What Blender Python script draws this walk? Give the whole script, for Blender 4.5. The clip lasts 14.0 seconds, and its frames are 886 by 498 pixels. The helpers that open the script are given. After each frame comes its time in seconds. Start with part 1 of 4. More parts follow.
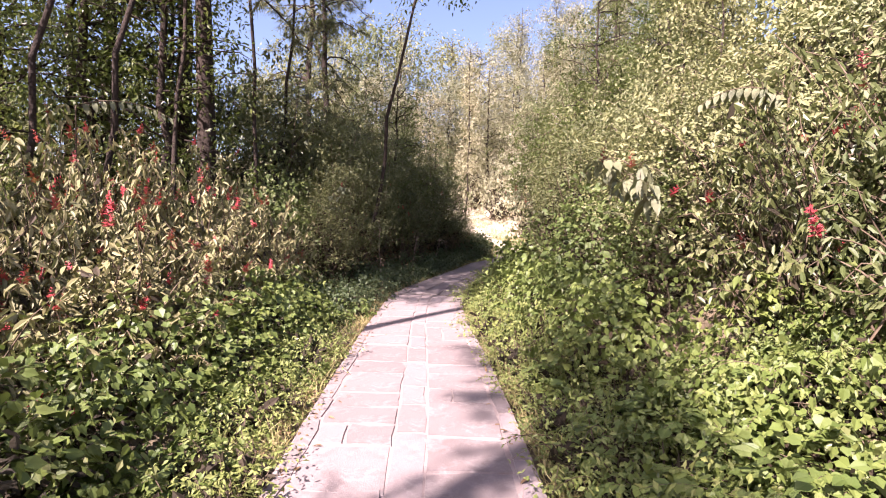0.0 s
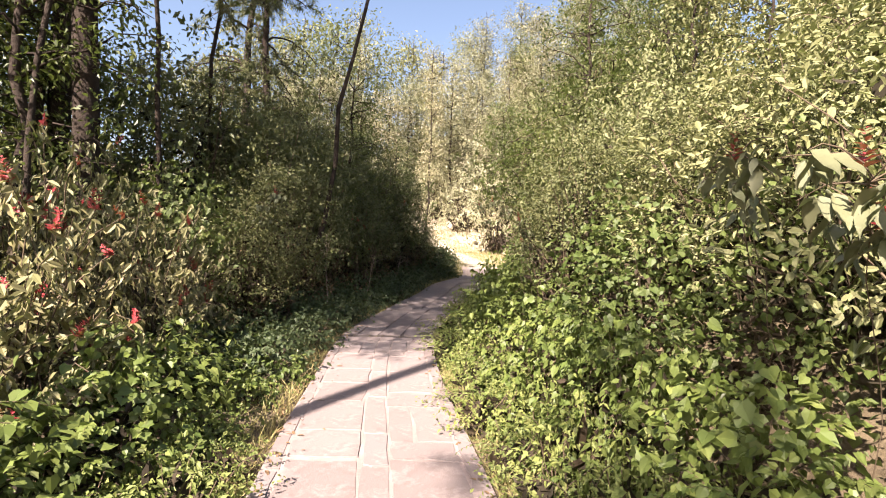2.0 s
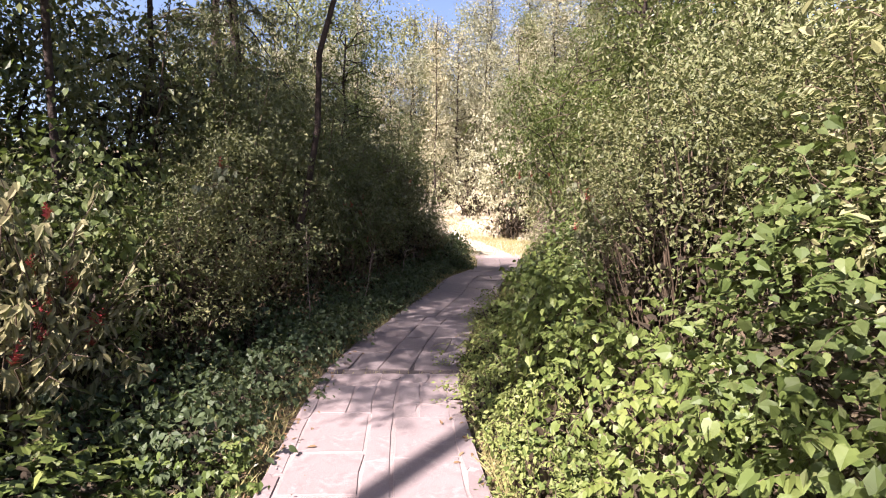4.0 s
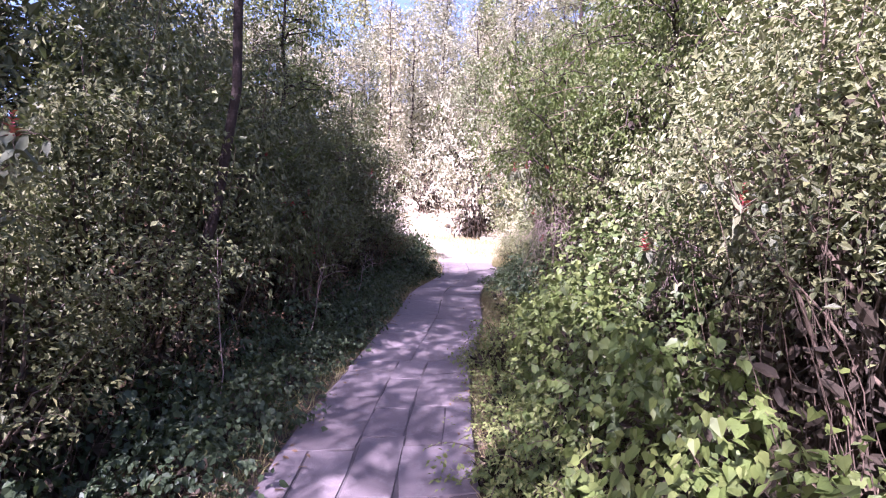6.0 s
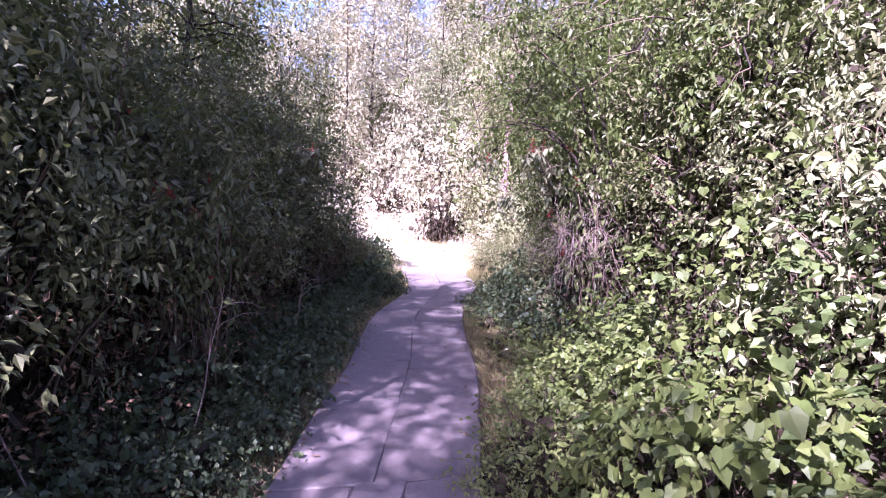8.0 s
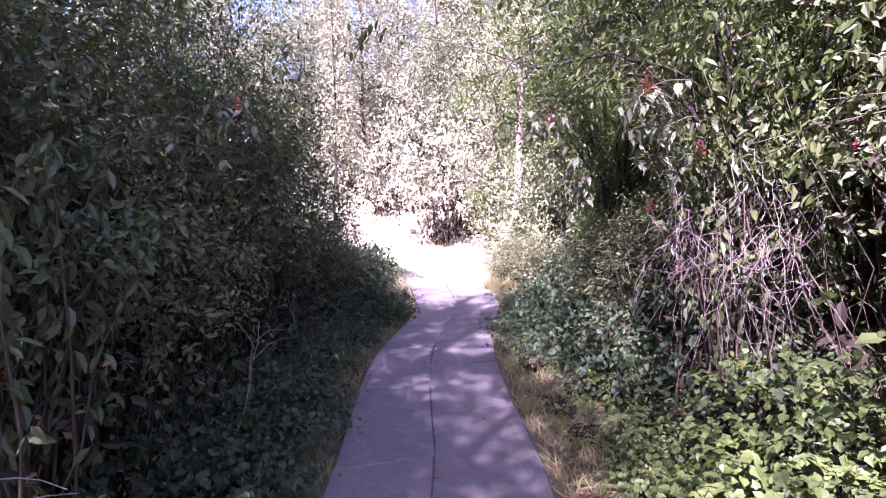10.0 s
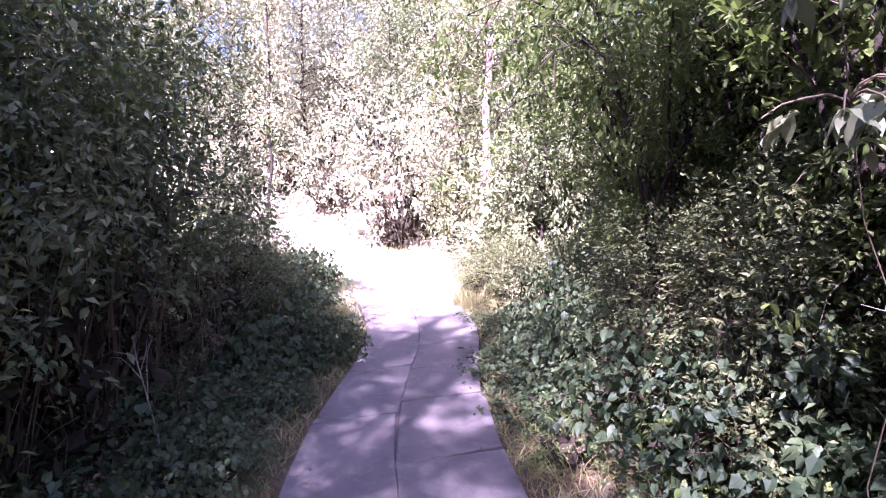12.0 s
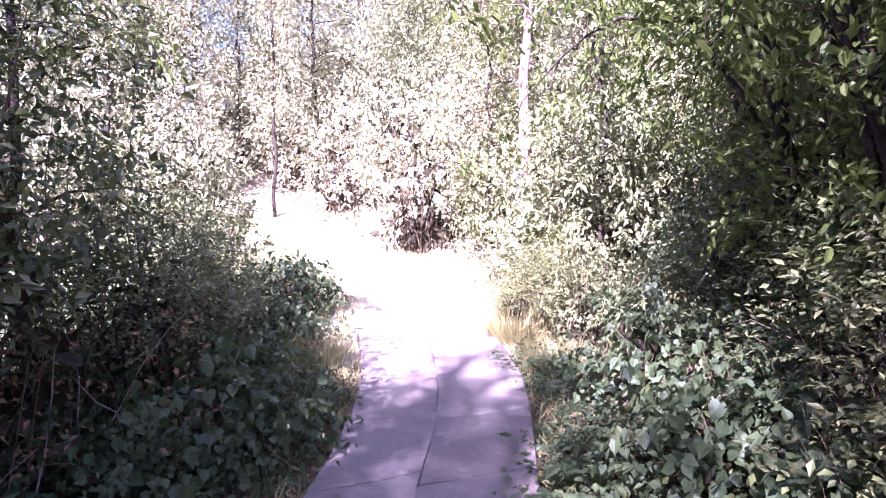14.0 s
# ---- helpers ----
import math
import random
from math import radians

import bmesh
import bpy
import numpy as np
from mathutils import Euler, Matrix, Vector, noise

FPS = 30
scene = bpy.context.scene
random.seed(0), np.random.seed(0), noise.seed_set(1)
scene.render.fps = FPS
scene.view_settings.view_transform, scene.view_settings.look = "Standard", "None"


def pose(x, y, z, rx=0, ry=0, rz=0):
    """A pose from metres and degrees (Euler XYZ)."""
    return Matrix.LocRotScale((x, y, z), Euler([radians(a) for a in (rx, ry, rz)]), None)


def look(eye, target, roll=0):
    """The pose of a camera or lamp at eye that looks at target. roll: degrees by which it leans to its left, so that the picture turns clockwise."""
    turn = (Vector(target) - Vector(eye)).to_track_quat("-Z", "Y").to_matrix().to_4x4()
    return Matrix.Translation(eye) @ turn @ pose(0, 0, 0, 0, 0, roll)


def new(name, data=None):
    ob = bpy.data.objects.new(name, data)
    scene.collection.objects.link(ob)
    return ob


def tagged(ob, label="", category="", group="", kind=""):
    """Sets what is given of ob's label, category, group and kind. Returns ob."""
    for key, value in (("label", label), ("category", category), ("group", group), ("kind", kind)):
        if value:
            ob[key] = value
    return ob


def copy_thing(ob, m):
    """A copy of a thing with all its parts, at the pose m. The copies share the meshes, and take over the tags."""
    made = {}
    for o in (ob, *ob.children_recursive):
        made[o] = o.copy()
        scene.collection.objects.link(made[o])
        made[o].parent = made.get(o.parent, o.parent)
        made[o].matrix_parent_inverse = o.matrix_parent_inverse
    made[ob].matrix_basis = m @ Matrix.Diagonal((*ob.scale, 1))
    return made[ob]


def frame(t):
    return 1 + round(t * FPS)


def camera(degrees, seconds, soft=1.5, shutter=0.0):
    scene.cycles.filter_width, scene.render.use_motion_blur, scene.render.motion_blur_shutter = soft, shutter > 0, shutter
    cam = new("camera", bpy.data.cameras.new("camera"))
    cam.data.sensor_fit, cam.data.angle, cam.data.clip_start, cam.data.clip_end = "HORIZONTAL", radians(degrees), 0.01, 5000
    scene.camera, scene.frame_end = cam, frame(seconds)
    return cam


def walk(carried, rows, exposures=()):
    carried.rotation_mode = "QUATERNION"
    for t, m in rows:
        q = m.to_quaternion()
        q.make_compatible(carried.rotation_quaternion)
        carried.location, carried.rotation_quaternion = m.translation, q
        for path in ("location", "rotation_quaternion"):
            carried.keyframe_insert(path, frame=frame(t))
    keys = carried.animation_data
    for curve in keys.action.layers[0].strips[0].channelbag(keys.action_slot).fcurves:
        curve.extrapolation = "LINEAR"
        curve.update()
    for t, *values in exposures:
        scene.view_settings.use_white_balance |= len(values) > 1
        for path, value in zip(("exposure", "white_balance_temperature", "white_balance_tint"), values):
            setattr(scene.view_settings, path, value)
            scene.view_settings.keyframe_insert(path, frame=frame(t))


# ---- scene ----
cam = camera(80.8, 14.0, soft=1.1)
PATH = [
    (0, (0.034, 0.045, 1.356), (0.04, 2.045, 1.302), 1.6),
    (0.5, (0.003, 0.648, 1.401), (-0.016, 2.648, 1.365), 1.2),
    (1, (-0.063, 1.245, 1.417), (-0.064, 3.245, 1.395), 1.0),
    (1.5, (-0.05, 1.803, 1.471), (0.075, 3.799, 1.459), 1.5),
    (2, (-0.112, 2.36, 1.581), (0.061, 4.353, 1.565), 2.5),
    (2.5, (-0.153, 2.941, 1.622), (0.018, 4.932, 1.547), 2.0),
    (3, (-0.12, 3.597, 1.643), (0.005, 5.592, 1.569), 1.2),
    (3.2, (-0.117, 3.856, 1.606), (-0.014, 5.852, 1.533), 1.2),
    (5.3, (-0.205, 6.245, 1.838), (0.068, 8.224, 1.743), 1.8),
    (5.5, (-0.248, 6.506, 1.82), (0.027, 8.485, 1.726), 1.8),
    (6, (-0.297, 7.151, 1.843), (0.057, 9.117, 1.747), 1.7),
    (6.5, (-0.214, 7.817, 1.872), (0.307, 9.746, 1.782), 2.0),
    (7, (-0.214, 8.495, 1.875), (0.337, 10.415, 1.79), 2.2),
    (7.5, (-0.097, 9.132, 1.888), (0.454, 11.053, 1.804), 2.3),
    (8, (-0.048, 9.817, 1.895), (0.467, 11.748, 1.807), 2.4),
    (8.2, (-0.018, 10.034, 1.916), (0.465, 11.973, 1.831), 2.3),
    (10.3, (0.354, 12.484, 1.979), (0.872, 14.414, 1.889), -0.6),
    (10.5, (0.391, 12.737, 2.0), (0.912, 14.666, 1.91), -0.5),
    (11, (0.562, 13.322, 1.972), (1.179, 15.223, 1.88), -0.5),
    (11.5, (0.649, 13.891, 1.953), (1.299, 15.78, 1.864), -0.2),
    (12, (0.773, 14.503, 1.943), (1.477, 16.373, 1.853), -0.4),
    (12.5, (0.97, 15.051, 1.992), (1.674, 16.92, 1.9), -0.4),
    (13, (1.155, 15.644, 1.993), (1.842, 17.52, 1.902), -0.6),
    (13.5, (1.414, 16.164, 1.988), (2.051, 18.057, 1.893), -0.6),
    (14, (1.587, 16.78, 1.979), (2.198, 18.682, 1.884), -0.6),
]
EXPOSURES = [(0.0, 2.22, 6350, 34), (2.0, 2.16, 6850, 19), (3.0, 1.97, 6750, 17), (5.4, 2.45, 5400, 48), (7.0, 2.76, 5250, 56), (8.0, 2.76, 5180, 60), (10.5, 2.96, 5150, 58), (12.0, 3.26, 5150, 56), (14.0, 3.44, 5180, 57)]
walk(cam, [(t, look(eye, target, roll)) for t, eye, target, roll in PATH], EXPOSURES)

# ---- world and sun: late-morning sun from behind and to the left ----
SUN_FROM = Vector((-0.443, -0.567, 0.695)).normalized()
world = bpy.data.worlds.new("world")
scene.world = world
world.use_nodes = True
wn = world.node_tree.nodes
sky = wn.new("ShaderNodeTexSky")
sky.sky_type, sky.sun_disc = "NISHITA", False
sky.sun_elevation = math.asin(SUN_FROM.z)
sky.sun_rotation = math.atan2(SUN_FROM.x, SUN_FROM.y)
sky.air_density, sky.dust_density = 1.0, 2.0
sky.ozone_density = 0.5
wn["Background"].inputs["Strength"].default_value = 0.063
world.node_tree.links.new(sky.outputs["Color"], wn["Background"].inputs["Color"])
sun_data = bpy.data.lights.new("sun", "SUN")
sun_data.energy, sun_data.angle, sun_data.color = 5.0, radians(0.6), (1.0, 0.94, 0.85)
sun = new("sun", sun_data)
sun.matrix_world = look(SUN_FROM * 80, (0, 0, 0))


# ---- materials ----
def nodes_of(name):
    m = bpy.data.materials.new(name)
    m.use_nodes = True
    nt = m.node_tree
    return m, nt, nt.nodes["Principled BSDF"]


def ramp(nt, fac, colours):
    r = nt.nodes.new("ShaderNodeValToRGB")
    e = r.color_ramp.elements
    while len(e) < len(colours):
        e.new(0.5)
    for k, c in enumerate(colours):
        e[k].position = k / (len(colours) - 1)
        e[k].color = (*c, 1)
    nt.links.new(fac, r.inputs["Fac"])
    return r.outputs["Color"]


def noise_tex(nt, scale, detail=4.0, rough=0.55, coords="Object"):
    tc = nt.nodes.new("ShaderNodeTexCoord")
    n = nt.nodes.new("ShaderNodeTexNoise")
    n.inputs["Scale"].default_value, n.inputs["Detail"].default_value, n.inputs["Roughness"].default_value = scale, detail, rough
    nt.links.new(tc.outputs[coords], n.inputs["Vector"])
    return n.outputs["Fac"]


def blend(nt, fac, a, b, mode="MIX"):
    m = nt.nodes.new("ShaderNodeMix")
    m.data_type, m.blend_type = "RGBA", mode
    if isinstance(fac, float):
        m.inputs[0].default_value = fac
    else:
        nt.links.new(fac, m.inputs[0])
    for k, v in ((6, a), (7, b)):
        if isinstance(v, tuple):
            m.inputs[k].default_value = (*v, 1)
        else:
            nt.links.new(v, m.inputs[k])
    return m.outputs[2]


def math_node(nt, op, a, b=None):
    m = nt.nodes.new("ShaderNodeMath")
    m.operation = op
    for k, v in ((0, a), (1, b)):
        if v is None:
            continue
        if isinstance(v, (int, float)):
            m.inputs[k].default_value = v
        else:
            nt.links.new(v, m.inputs[k])
    return m.outputs[0]


def bump(nt, bsdf, height, strength, distance):
    b = nt.nodes.new("ShaderNodeBump")
    b.inputs["Strength"].default_value, b.inputs["Distance"].default_value = strength, distance
    nt.links.new(height, b.inputs["Height"])
    nt.links.new(b.outputs["Normal"], bsdf.inputs["Normal"])


def leaf_material(name, colours, rough=0.5, through_light=0.35, hue=0.25):
    """Leaf with its own shade per leaf, blotches along it and light shining through."""
    m, nt, b = nodes_of(name)
    g = nt.nodes.new("ShaderNodeNewGeometry")
    o = nt.nodes.new("ShaderNodeObjectInfo")
    each = math_node(nt, "FRACT", math_node(nt, "ADD", g.outputs["Random Per Island"], o.outputs["Random"]))
    col = ramp(nt, math_node(nt, "ADD", math_node(nt, "MULTIPLY", each, 0.55), 0.2), colours)
    fine = noise_tex(nt, 38.0, 3.0)
    col = blend(nt, math_node(nt, "MULTIPLY", fine, 0.45), col, colours[0])
    patch = noise_tex(nt, 1.1, 2.0)
    col = blend(nt, math_node(nt, "MULTIPLY", patch, hue), col, colours[-1])
    col = blend(nt, 1.0, col, ramp(nt, o.outputs["Random"], [(0.68, 0.72, 0.70), (0.95, 0.93, 0.90), (1.12, 1.04, 0.98)]), "MULTIPLY")
    nt.links.new(col, b.inputs["Base Color"])
    b.inputs["Roughness"].default_value = rough
    b.inputs["Specular IOR Level"].default_value = 0.3
    t = nt.nodes.new("ShaderNodeBsdfTranslucent")
    nt.links.new(blend(nt, 0.45, col, (0.20, 0.28, 0.05), "MIX"), t.inputs["Color"])
    mix = nt.nodes.new("ShaderNodeMixShader")
    mix.inputs[0].default_value = through_light * 0.75
    out = nt.nodes["Material Output"]
    nt.links.new(b.outputs[0], mix.inputs[1])
    nt.links.new(t.outputs[0], mix.inputs[2])
    nt.links.new(mix.outputs[0], out.inputs["Surface"])
    return m


def rough_material(name, colours, scale, rough=0.85, bump_scale=30.0, strength=0.5, distance=0.02):
    m, nt, b = nodes_of(name)
    big = noise_tex(nt, scale, 5.0, 0.6)
    col = ramp(nt, big, colours)
    fine = noise_tex(nt, bump_scale, 6.0, 0.65)
    col = blend(nt, math_node(nt, "MULTIPLY", fine, 0.4), col, colours[0])
    nt.links.new(col, b.inputs["Base Color"])
    b.inputs["Roughness"].default_value = rough
    b.inputs["Specular IOR Level"].default_value = 0.25
    bump(nt, b, fine, strength, distance)
    return m


VINE = leaf_material("vine_leaf", [(0.055, 0.085, 0.018), (0.10, 0.145, 0.03), (0.15, 0.19, 0.05), (0.22, 0.235, 0.08)], 0.5, 0.3)
SALVIA = leaf_material("shrub_leaf", [(0.085, 0.095, 0.03), (0.18, 0.18, 0.07), (0.27, 0.245, 0.12), (0.37, 0.325, 0.20)], 0.55, 0.25, 0.4)
WALL_VINE = leaf_material("wall_vine_leaf", [(0.035, 0.06, 0.012), (0.07, 0.105, 0.022), (0.115, 0.15, 0.04), (0.21, 0.225, 0.085)], 0.55, 0.3)
# darker copy of the vine leaf, with the shade put into its colour
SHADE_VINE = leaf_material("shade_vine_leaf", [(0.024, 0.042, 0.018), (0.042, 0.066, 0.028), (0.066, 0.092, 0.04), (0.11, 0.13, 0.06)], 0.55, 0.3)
BANK = leaf_material("bank_leaf", [(0.04, 0.06, 0.016), (0.08, 0.105, 0.028), (0.13, 0.145, 0.05), (0.22, 0.21, 0.11)], 0.42, 0.25, 0.3)
DENSE = leaf_material("dense_leaf", [(0.045, 0.06, 0.022), (0.088, 0.105, 0.036), (0.14, 0.148, 0.055), (0.22, 0.205, 0.105)], 0.52, 0.22)
# lit leaf colour: sunlight is put into the light yellow-green
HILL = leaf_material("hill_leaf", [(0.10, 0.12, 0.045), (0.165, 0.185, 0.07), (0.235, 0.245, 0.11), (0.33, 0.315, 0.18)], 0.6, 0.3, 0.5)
# leaves beyond the clearing, paled to hold the glare of full sun
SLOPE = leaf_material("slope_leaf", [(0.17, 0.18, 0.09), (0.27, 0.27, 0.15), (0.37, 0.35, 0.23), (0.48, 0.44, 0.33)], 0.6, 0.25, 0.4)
BOUGH = leaf_material("bough_leaf", [(0.045, 0.07, 0.018), (0.08, 0.115, 0.028), (0.13, 0.16, 0.04), (0.20, 0.21, 0.06)], 0.5, 0.45)
WEED = leaf_material("weed_leaf", [(0.10, 0.14, 0.03), (0.16, 0.20, 0.05), (0.22, 0.25, 0.08), (0.30, 0.30, 0.13)], 0.6, 0.35)
CANOPY = leaf_material("canopy_leaf", [(0.03, 0.05, 0.015), (0.055, 0.08, 0.02), (0.10, 0.12, 0.03), (0.17, 0.17, 0.04)], 0.4, 0.35)
NEEDLE = leaf_material("pine_needle", [(0.07, 0.085, 0.035), (0.12, 0.135, 0.05), (0.17, 0.175, 0.08), (0.23, 0.20, 0.11)], 0.5, 0.2)
GRASS = leaf_material("grass_blade", [(0.13, 0.14, 0.035), (0.21, 0.20, 0.07), (0.31, 0.27, 0.12), (0.42, 0.35, 0.20)], 0.6, 0.3, 0.5)
DRY_LEAF = leaf_material("dry_leaf", [(0.07, 0.04, 0.02), (0.15, 0.08, 0.04), (0.24, 0.14, 0.07), (0.33, 0.24, 0.15)], 0.7, 0.15)
# near-black, so that gaps in the bushes look deeply shaded
GAP_SHADE = leaf_material("gap_shade_leaf", [(0.018, 0.014, 0.008), (0.04, 0.028, 0.016), (0.065, 0.048, 0.026)], 0.8, 0.05, 0.1)
PETAL = leaf_material("red_petal", [(0.26, 0.025, 0.035), (0.40, 0.05, 0.06), (0.50, 0.13, 0.13)], 0.5, 0.3, 0.1)
PALE_LEAF = leaf_material("pale_leaf", [(0.11, 0.125, 0.06), (0.17, 0.18, 0.10), (0.25, 0.24, 0.16)], 0.6, 0.25, 0.2)
STEM = rough_material("stem_bark", [(0.05, 0.035, 0.02), (0.12, 0.085, 0.055), (0.20, 0.15, 0.10)], 6.0, 0.8, 60.0, 0.5, 0.004)
DRY_STEM = rough_material("dry_stem", [(0.14, 0.09, 0.07), (0.26, 0.19, 0.16), (0.40, 0.33, 0.28)], 8.0, 0.75, 60.0, 0.4, 0.003)
BARK = rough_material("pine_bark", [(0.018, 0.012, 0.009), (0.04, 0.028, 0.021), (0.075, 0.052, 0.04)], 3.5, 0.9, 22.0, 0.9, 0.03)
PALE_BARK = rough_material("pale_bark", [(0.30, 0.24, 0.22), (0.48, 0.42, 0.39), (0.60, 0.55, 0.51)], 2.5, 0.8, 20.0, 0.5, 0.01)
PINK_BARK = rough_material("pink_bark", [(0.28, 0.12, 0.15), (0.37, 0.18, 0.22), (0.45, 0.28, 0.31)], 4.0, 0.8, 26.0, 0.5, 0.01)


def soil_material():
    """Dark leaf litter under the bushes, dry earth in the clearing paled to hold its sun glare."""
    m, nt, b = nodes_of("soil")
    big = noise_tex(nt, 1.3, 5.0, 0.6)
    fine = noise_tex(nt, 26.0, 6.0, 0.65)
    dark = ramp(nt, big, [(0.045, 0.03, 0.018), (0.10, 0.07, 0.04), (0.16, 0.12, 0.065), (0.12, 0.13, 0.05)])
    pale = ramp(nt, big, [(0.24, 0.19, 0.12), (0.40, 0.34, 0.24), (0.50, 0.44, 0.33)])
    tc = nt.nodes.new("ShaderNodeTexCoord")
    sep = nt.nodes.new("ShaderNodeSeparateXYZ")
    nt.links.new(tc.outputs["Object"], sep.inputs[0])
    where = math_node(nt, "ADD", sep.outputs["Y"], math_node(nt, "MULTIPLY", big, 3.0))
    k = nt.nodes.new("ShaderNodeMapRange")
    k.inputs["From Min"].default_value, k.inputs["From Max"].default_value = 23.2, 24.6
    nt.links.new(where, k.inputs["Value"])
    side = nt.nodes.new("ShaderNodeMapRange")
    side.inputs["From Min"].default_value, side.inputs["From Max"].default_value = 4.6, 3.2
    nt.links.new(math_node(nt, "ABSOLUTE", math_node(nt, "SUBTRACT", sep.outputs["X"], 3.3)), side.inputs["Value"])
    col = blend(nt, math_node(nt, "MULTIPLY", k.outputs["Result"], side.outputs["Result"]), dark, pale)
    col = blend(nt, math_node(nt, "MULTIPLY", fine, 0.4), col, (0.07, 0.05, 0.03))
    nt.links.new(col, b.inputs["Base Color"])
    b.inputs["Roughness"].default_value = 0.95
    bump(nt, b, fine, 0.8, 0.03)
    return m


SOIL = soil_material()
MORTAR = rough_material("mortar", [(0.14, 0.10, 0.09), (0.28, 0.22, 0.20), (0.46, 0.39, 0.36)], 3.0, 0.9, 45.0, 0.6, 0.01)
# darker mortar to go with the shade painted into the bend's slabs
BEND_MORTAR = rough_material("bend_mortar", [(0.055, 0.044, 0.042), (0.09, 0.074, 0.07), (0.13, 0.11, 0.105)], 3.0, 0.9, 45.0, 0.6, 0.01)


def stone_material(name="path_stone", share=1.0):
    m, nt, b = nodes_of(name)
    o = nt.nodes.new("ShaderNodeObjectInfo")
    col = ramp(nt, o.outputs["Random"], [(0.195, 0.160, 0.150), (0.235, 0.195, 0.183), (0.275, 0.228, 0.215), (0.225, 0.195, 0.192)])
    stain = noise_tex(nt, 2.3, 6.0, 0.65)
    col = blend(nt, math_node(nt, "MULTIPLY", stain, 0.75), col, (0.15, 0.105, 0.095))
    worn = noise_tex(nt, 4.5, 9.0, 0.72)
    pale = math_node(nt, "MULTIPLY", math_node(nt, "SMOOTH_MIN", math_node(nt, "MAXIMUM", math_node(nt, "MULTIPLY", math_node(nt, "SUBTRACT", worn, 0.5), 5.0), 0.0), 1.0), 0.5)
    col = blend(nt, pale, col, (0.50, 0.44, 0.41))
    blot = noise_tex(nt, 5.5, 5.0, 0.6)
    dark = math_node(nt, "MULTIPLY", math_node(nt, "MAXIMUM", math_node(nt, "MULTIPLY", math_node(nt, "SUBTRACT", blot, 0.48), 4.0), 0.0), 0.55)
    col = blend(nt, math_node(nt, "MINIMUM", dark, 0.6), col, (0.10, 0.07, 0.066))
    speck = noise_tex(nt, 90.0, 3.0, 0.6)
    col = blend(nt, math_node(nt, "MULTIPLY", speck, 0.35), col, (0.12, 0.085, 0.075))
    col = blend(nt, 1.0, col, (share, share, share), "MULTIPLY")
    nt.links.new(col, b.inputs["Base Color"])
    b.inputs["Roughness"].default_value = 0.75
    bump(nt, b, math_node(nt, "ADD", worn, math_node(nt, "MULTIPLY", speck, 0.3)), 0.5, 0.012)
    return m


STONE = stone_material()
# the same stone darkened: the bend's shade is put into its colour
SHADED_STONE = stone_material("shaded_path_stone", 0.74)


# ---- shape of the land ----
def lerp_table(rows, y):
    for (y0, *a), (y1, *b) in zip(rows, rows[1:]):
        if y <= y1:
            k = max(0.0, (y - y0) / (y1 - y0))
            return [p + (q - p) * k for p, q in zip(a, b)]
    return list(rows[-1][1:])


# along y: left edge and right edge of the stone path
EDGES = [(-6, -0.86, 0.65), (2.8, -0.87, 0.63), (4.0, -0.91, 0.61), (5.4, -0.93, 0.56), (6.6, -0.96, 0.49), (7.8, -0.94, 0.42), (9.5, -0.93, 0.42),
         (10.3, -0.88, 0.53), (11.8, -0.55, 0.84), (12.6, -0.33, 1.02), (13.4, -0.12, 1.24), (14.4, 0.12, 1.60), (15.5, 0.47, 1.92), (16.3, 0.60, 2.08),
         (17.4, 0.85, 2.34), (18.4, 1.12, 2.62), (19.4, 1.53, 2.99), (20.4, 1.96, 3.47), (21.4, 2.26, 3.92), (22.2, 2.45, 4.1), (24, 2.6, 4.4),
         (28, 2.2, 3.9), (31, 1.6, 3.2), (36, 0.0, 1.5), (60, -6, -4.5)]


def edges(y):
    a = lerp_table(EDGES, y - 0.5)
    b = lerp_table(EDGES, y + 0.5)
    c = lerp_table(EDGES, y)
    return [(p + q + 2 * r) / 4 for p, q, r in zip(a, b, c)]


def way_z(y):
    z = 0.026 * y - 0.08 + 0.06 * max(0.0, min(y, 90) - 22.0) + 0.20 * max(0.0, min(y, 62) - 31.0)
    return z


def gz(x, y):
    lf, rt = edges(y)
    z = way_z(y)
    k = min(1.0, max(0.0, (y - 21.0) / 4.0)) * min(1.0, max(0.0, (33.0 - y) / 4.0))
    off = x - rt - 0.9 - 1.6 * k
    if off > 0:
        z += 0.58 * min(off, 14.0) + 0.10 * min(max(off - 14.0, 0.0), 40.0)
    off = lf - x - 0.8
    if off > 0:
        z += -0.03 * min(off, 8.0)
    if not (lf - 0.05 < x < rt + 0.05):
        z += 0.05 * noise.noise(Vector((x * 0.7, y * 0.7, 0.0)))
        z -= 0.0 if y > 24.4 else 0.05
    else:
        z -= 0.12 if y < 24.4 else 0.0
    return z


# ---- mesh helpers ----
RNG = np.random.default_rng(11)


def part(name, data, material, parent, label=""):
    if isinstance(data, bmesh.types.BMesh):
        me = bpy.data.meshes.new(name)
        data.to_mesh(me)
        data.free()
    else:
        me = data
    if material and not me.materials:
        me.materials.append(material)
    ob = new(name, me)
    ob.parent = parent
    if label:
        tagged(ob, label)
    return ob


def tri_mesh(name, verts, tris, smooth=False):
    me = bpy.data.meshes.new(name)
    n, f = len(verts), len(tris)
    me.vertices.add(n)
    me.vertices.foreach_set("co", np.asarray(verts, dtype=np.float32).ravel())
    me.loops.add(f * 3)
    me.loops.foreach_set("vertex_index", np.asarray(tris, dtype=np.int32).ravel())
    me.polygons.add(f)
    me.polygons.foreach_set("loop_start", np.arange(0, f * 3, 3, dtype=np.int32))
    me.polygons.foreach_set("use_smooth", np.full(f, smooth))
    me.update(calc_edges=True)
    return me


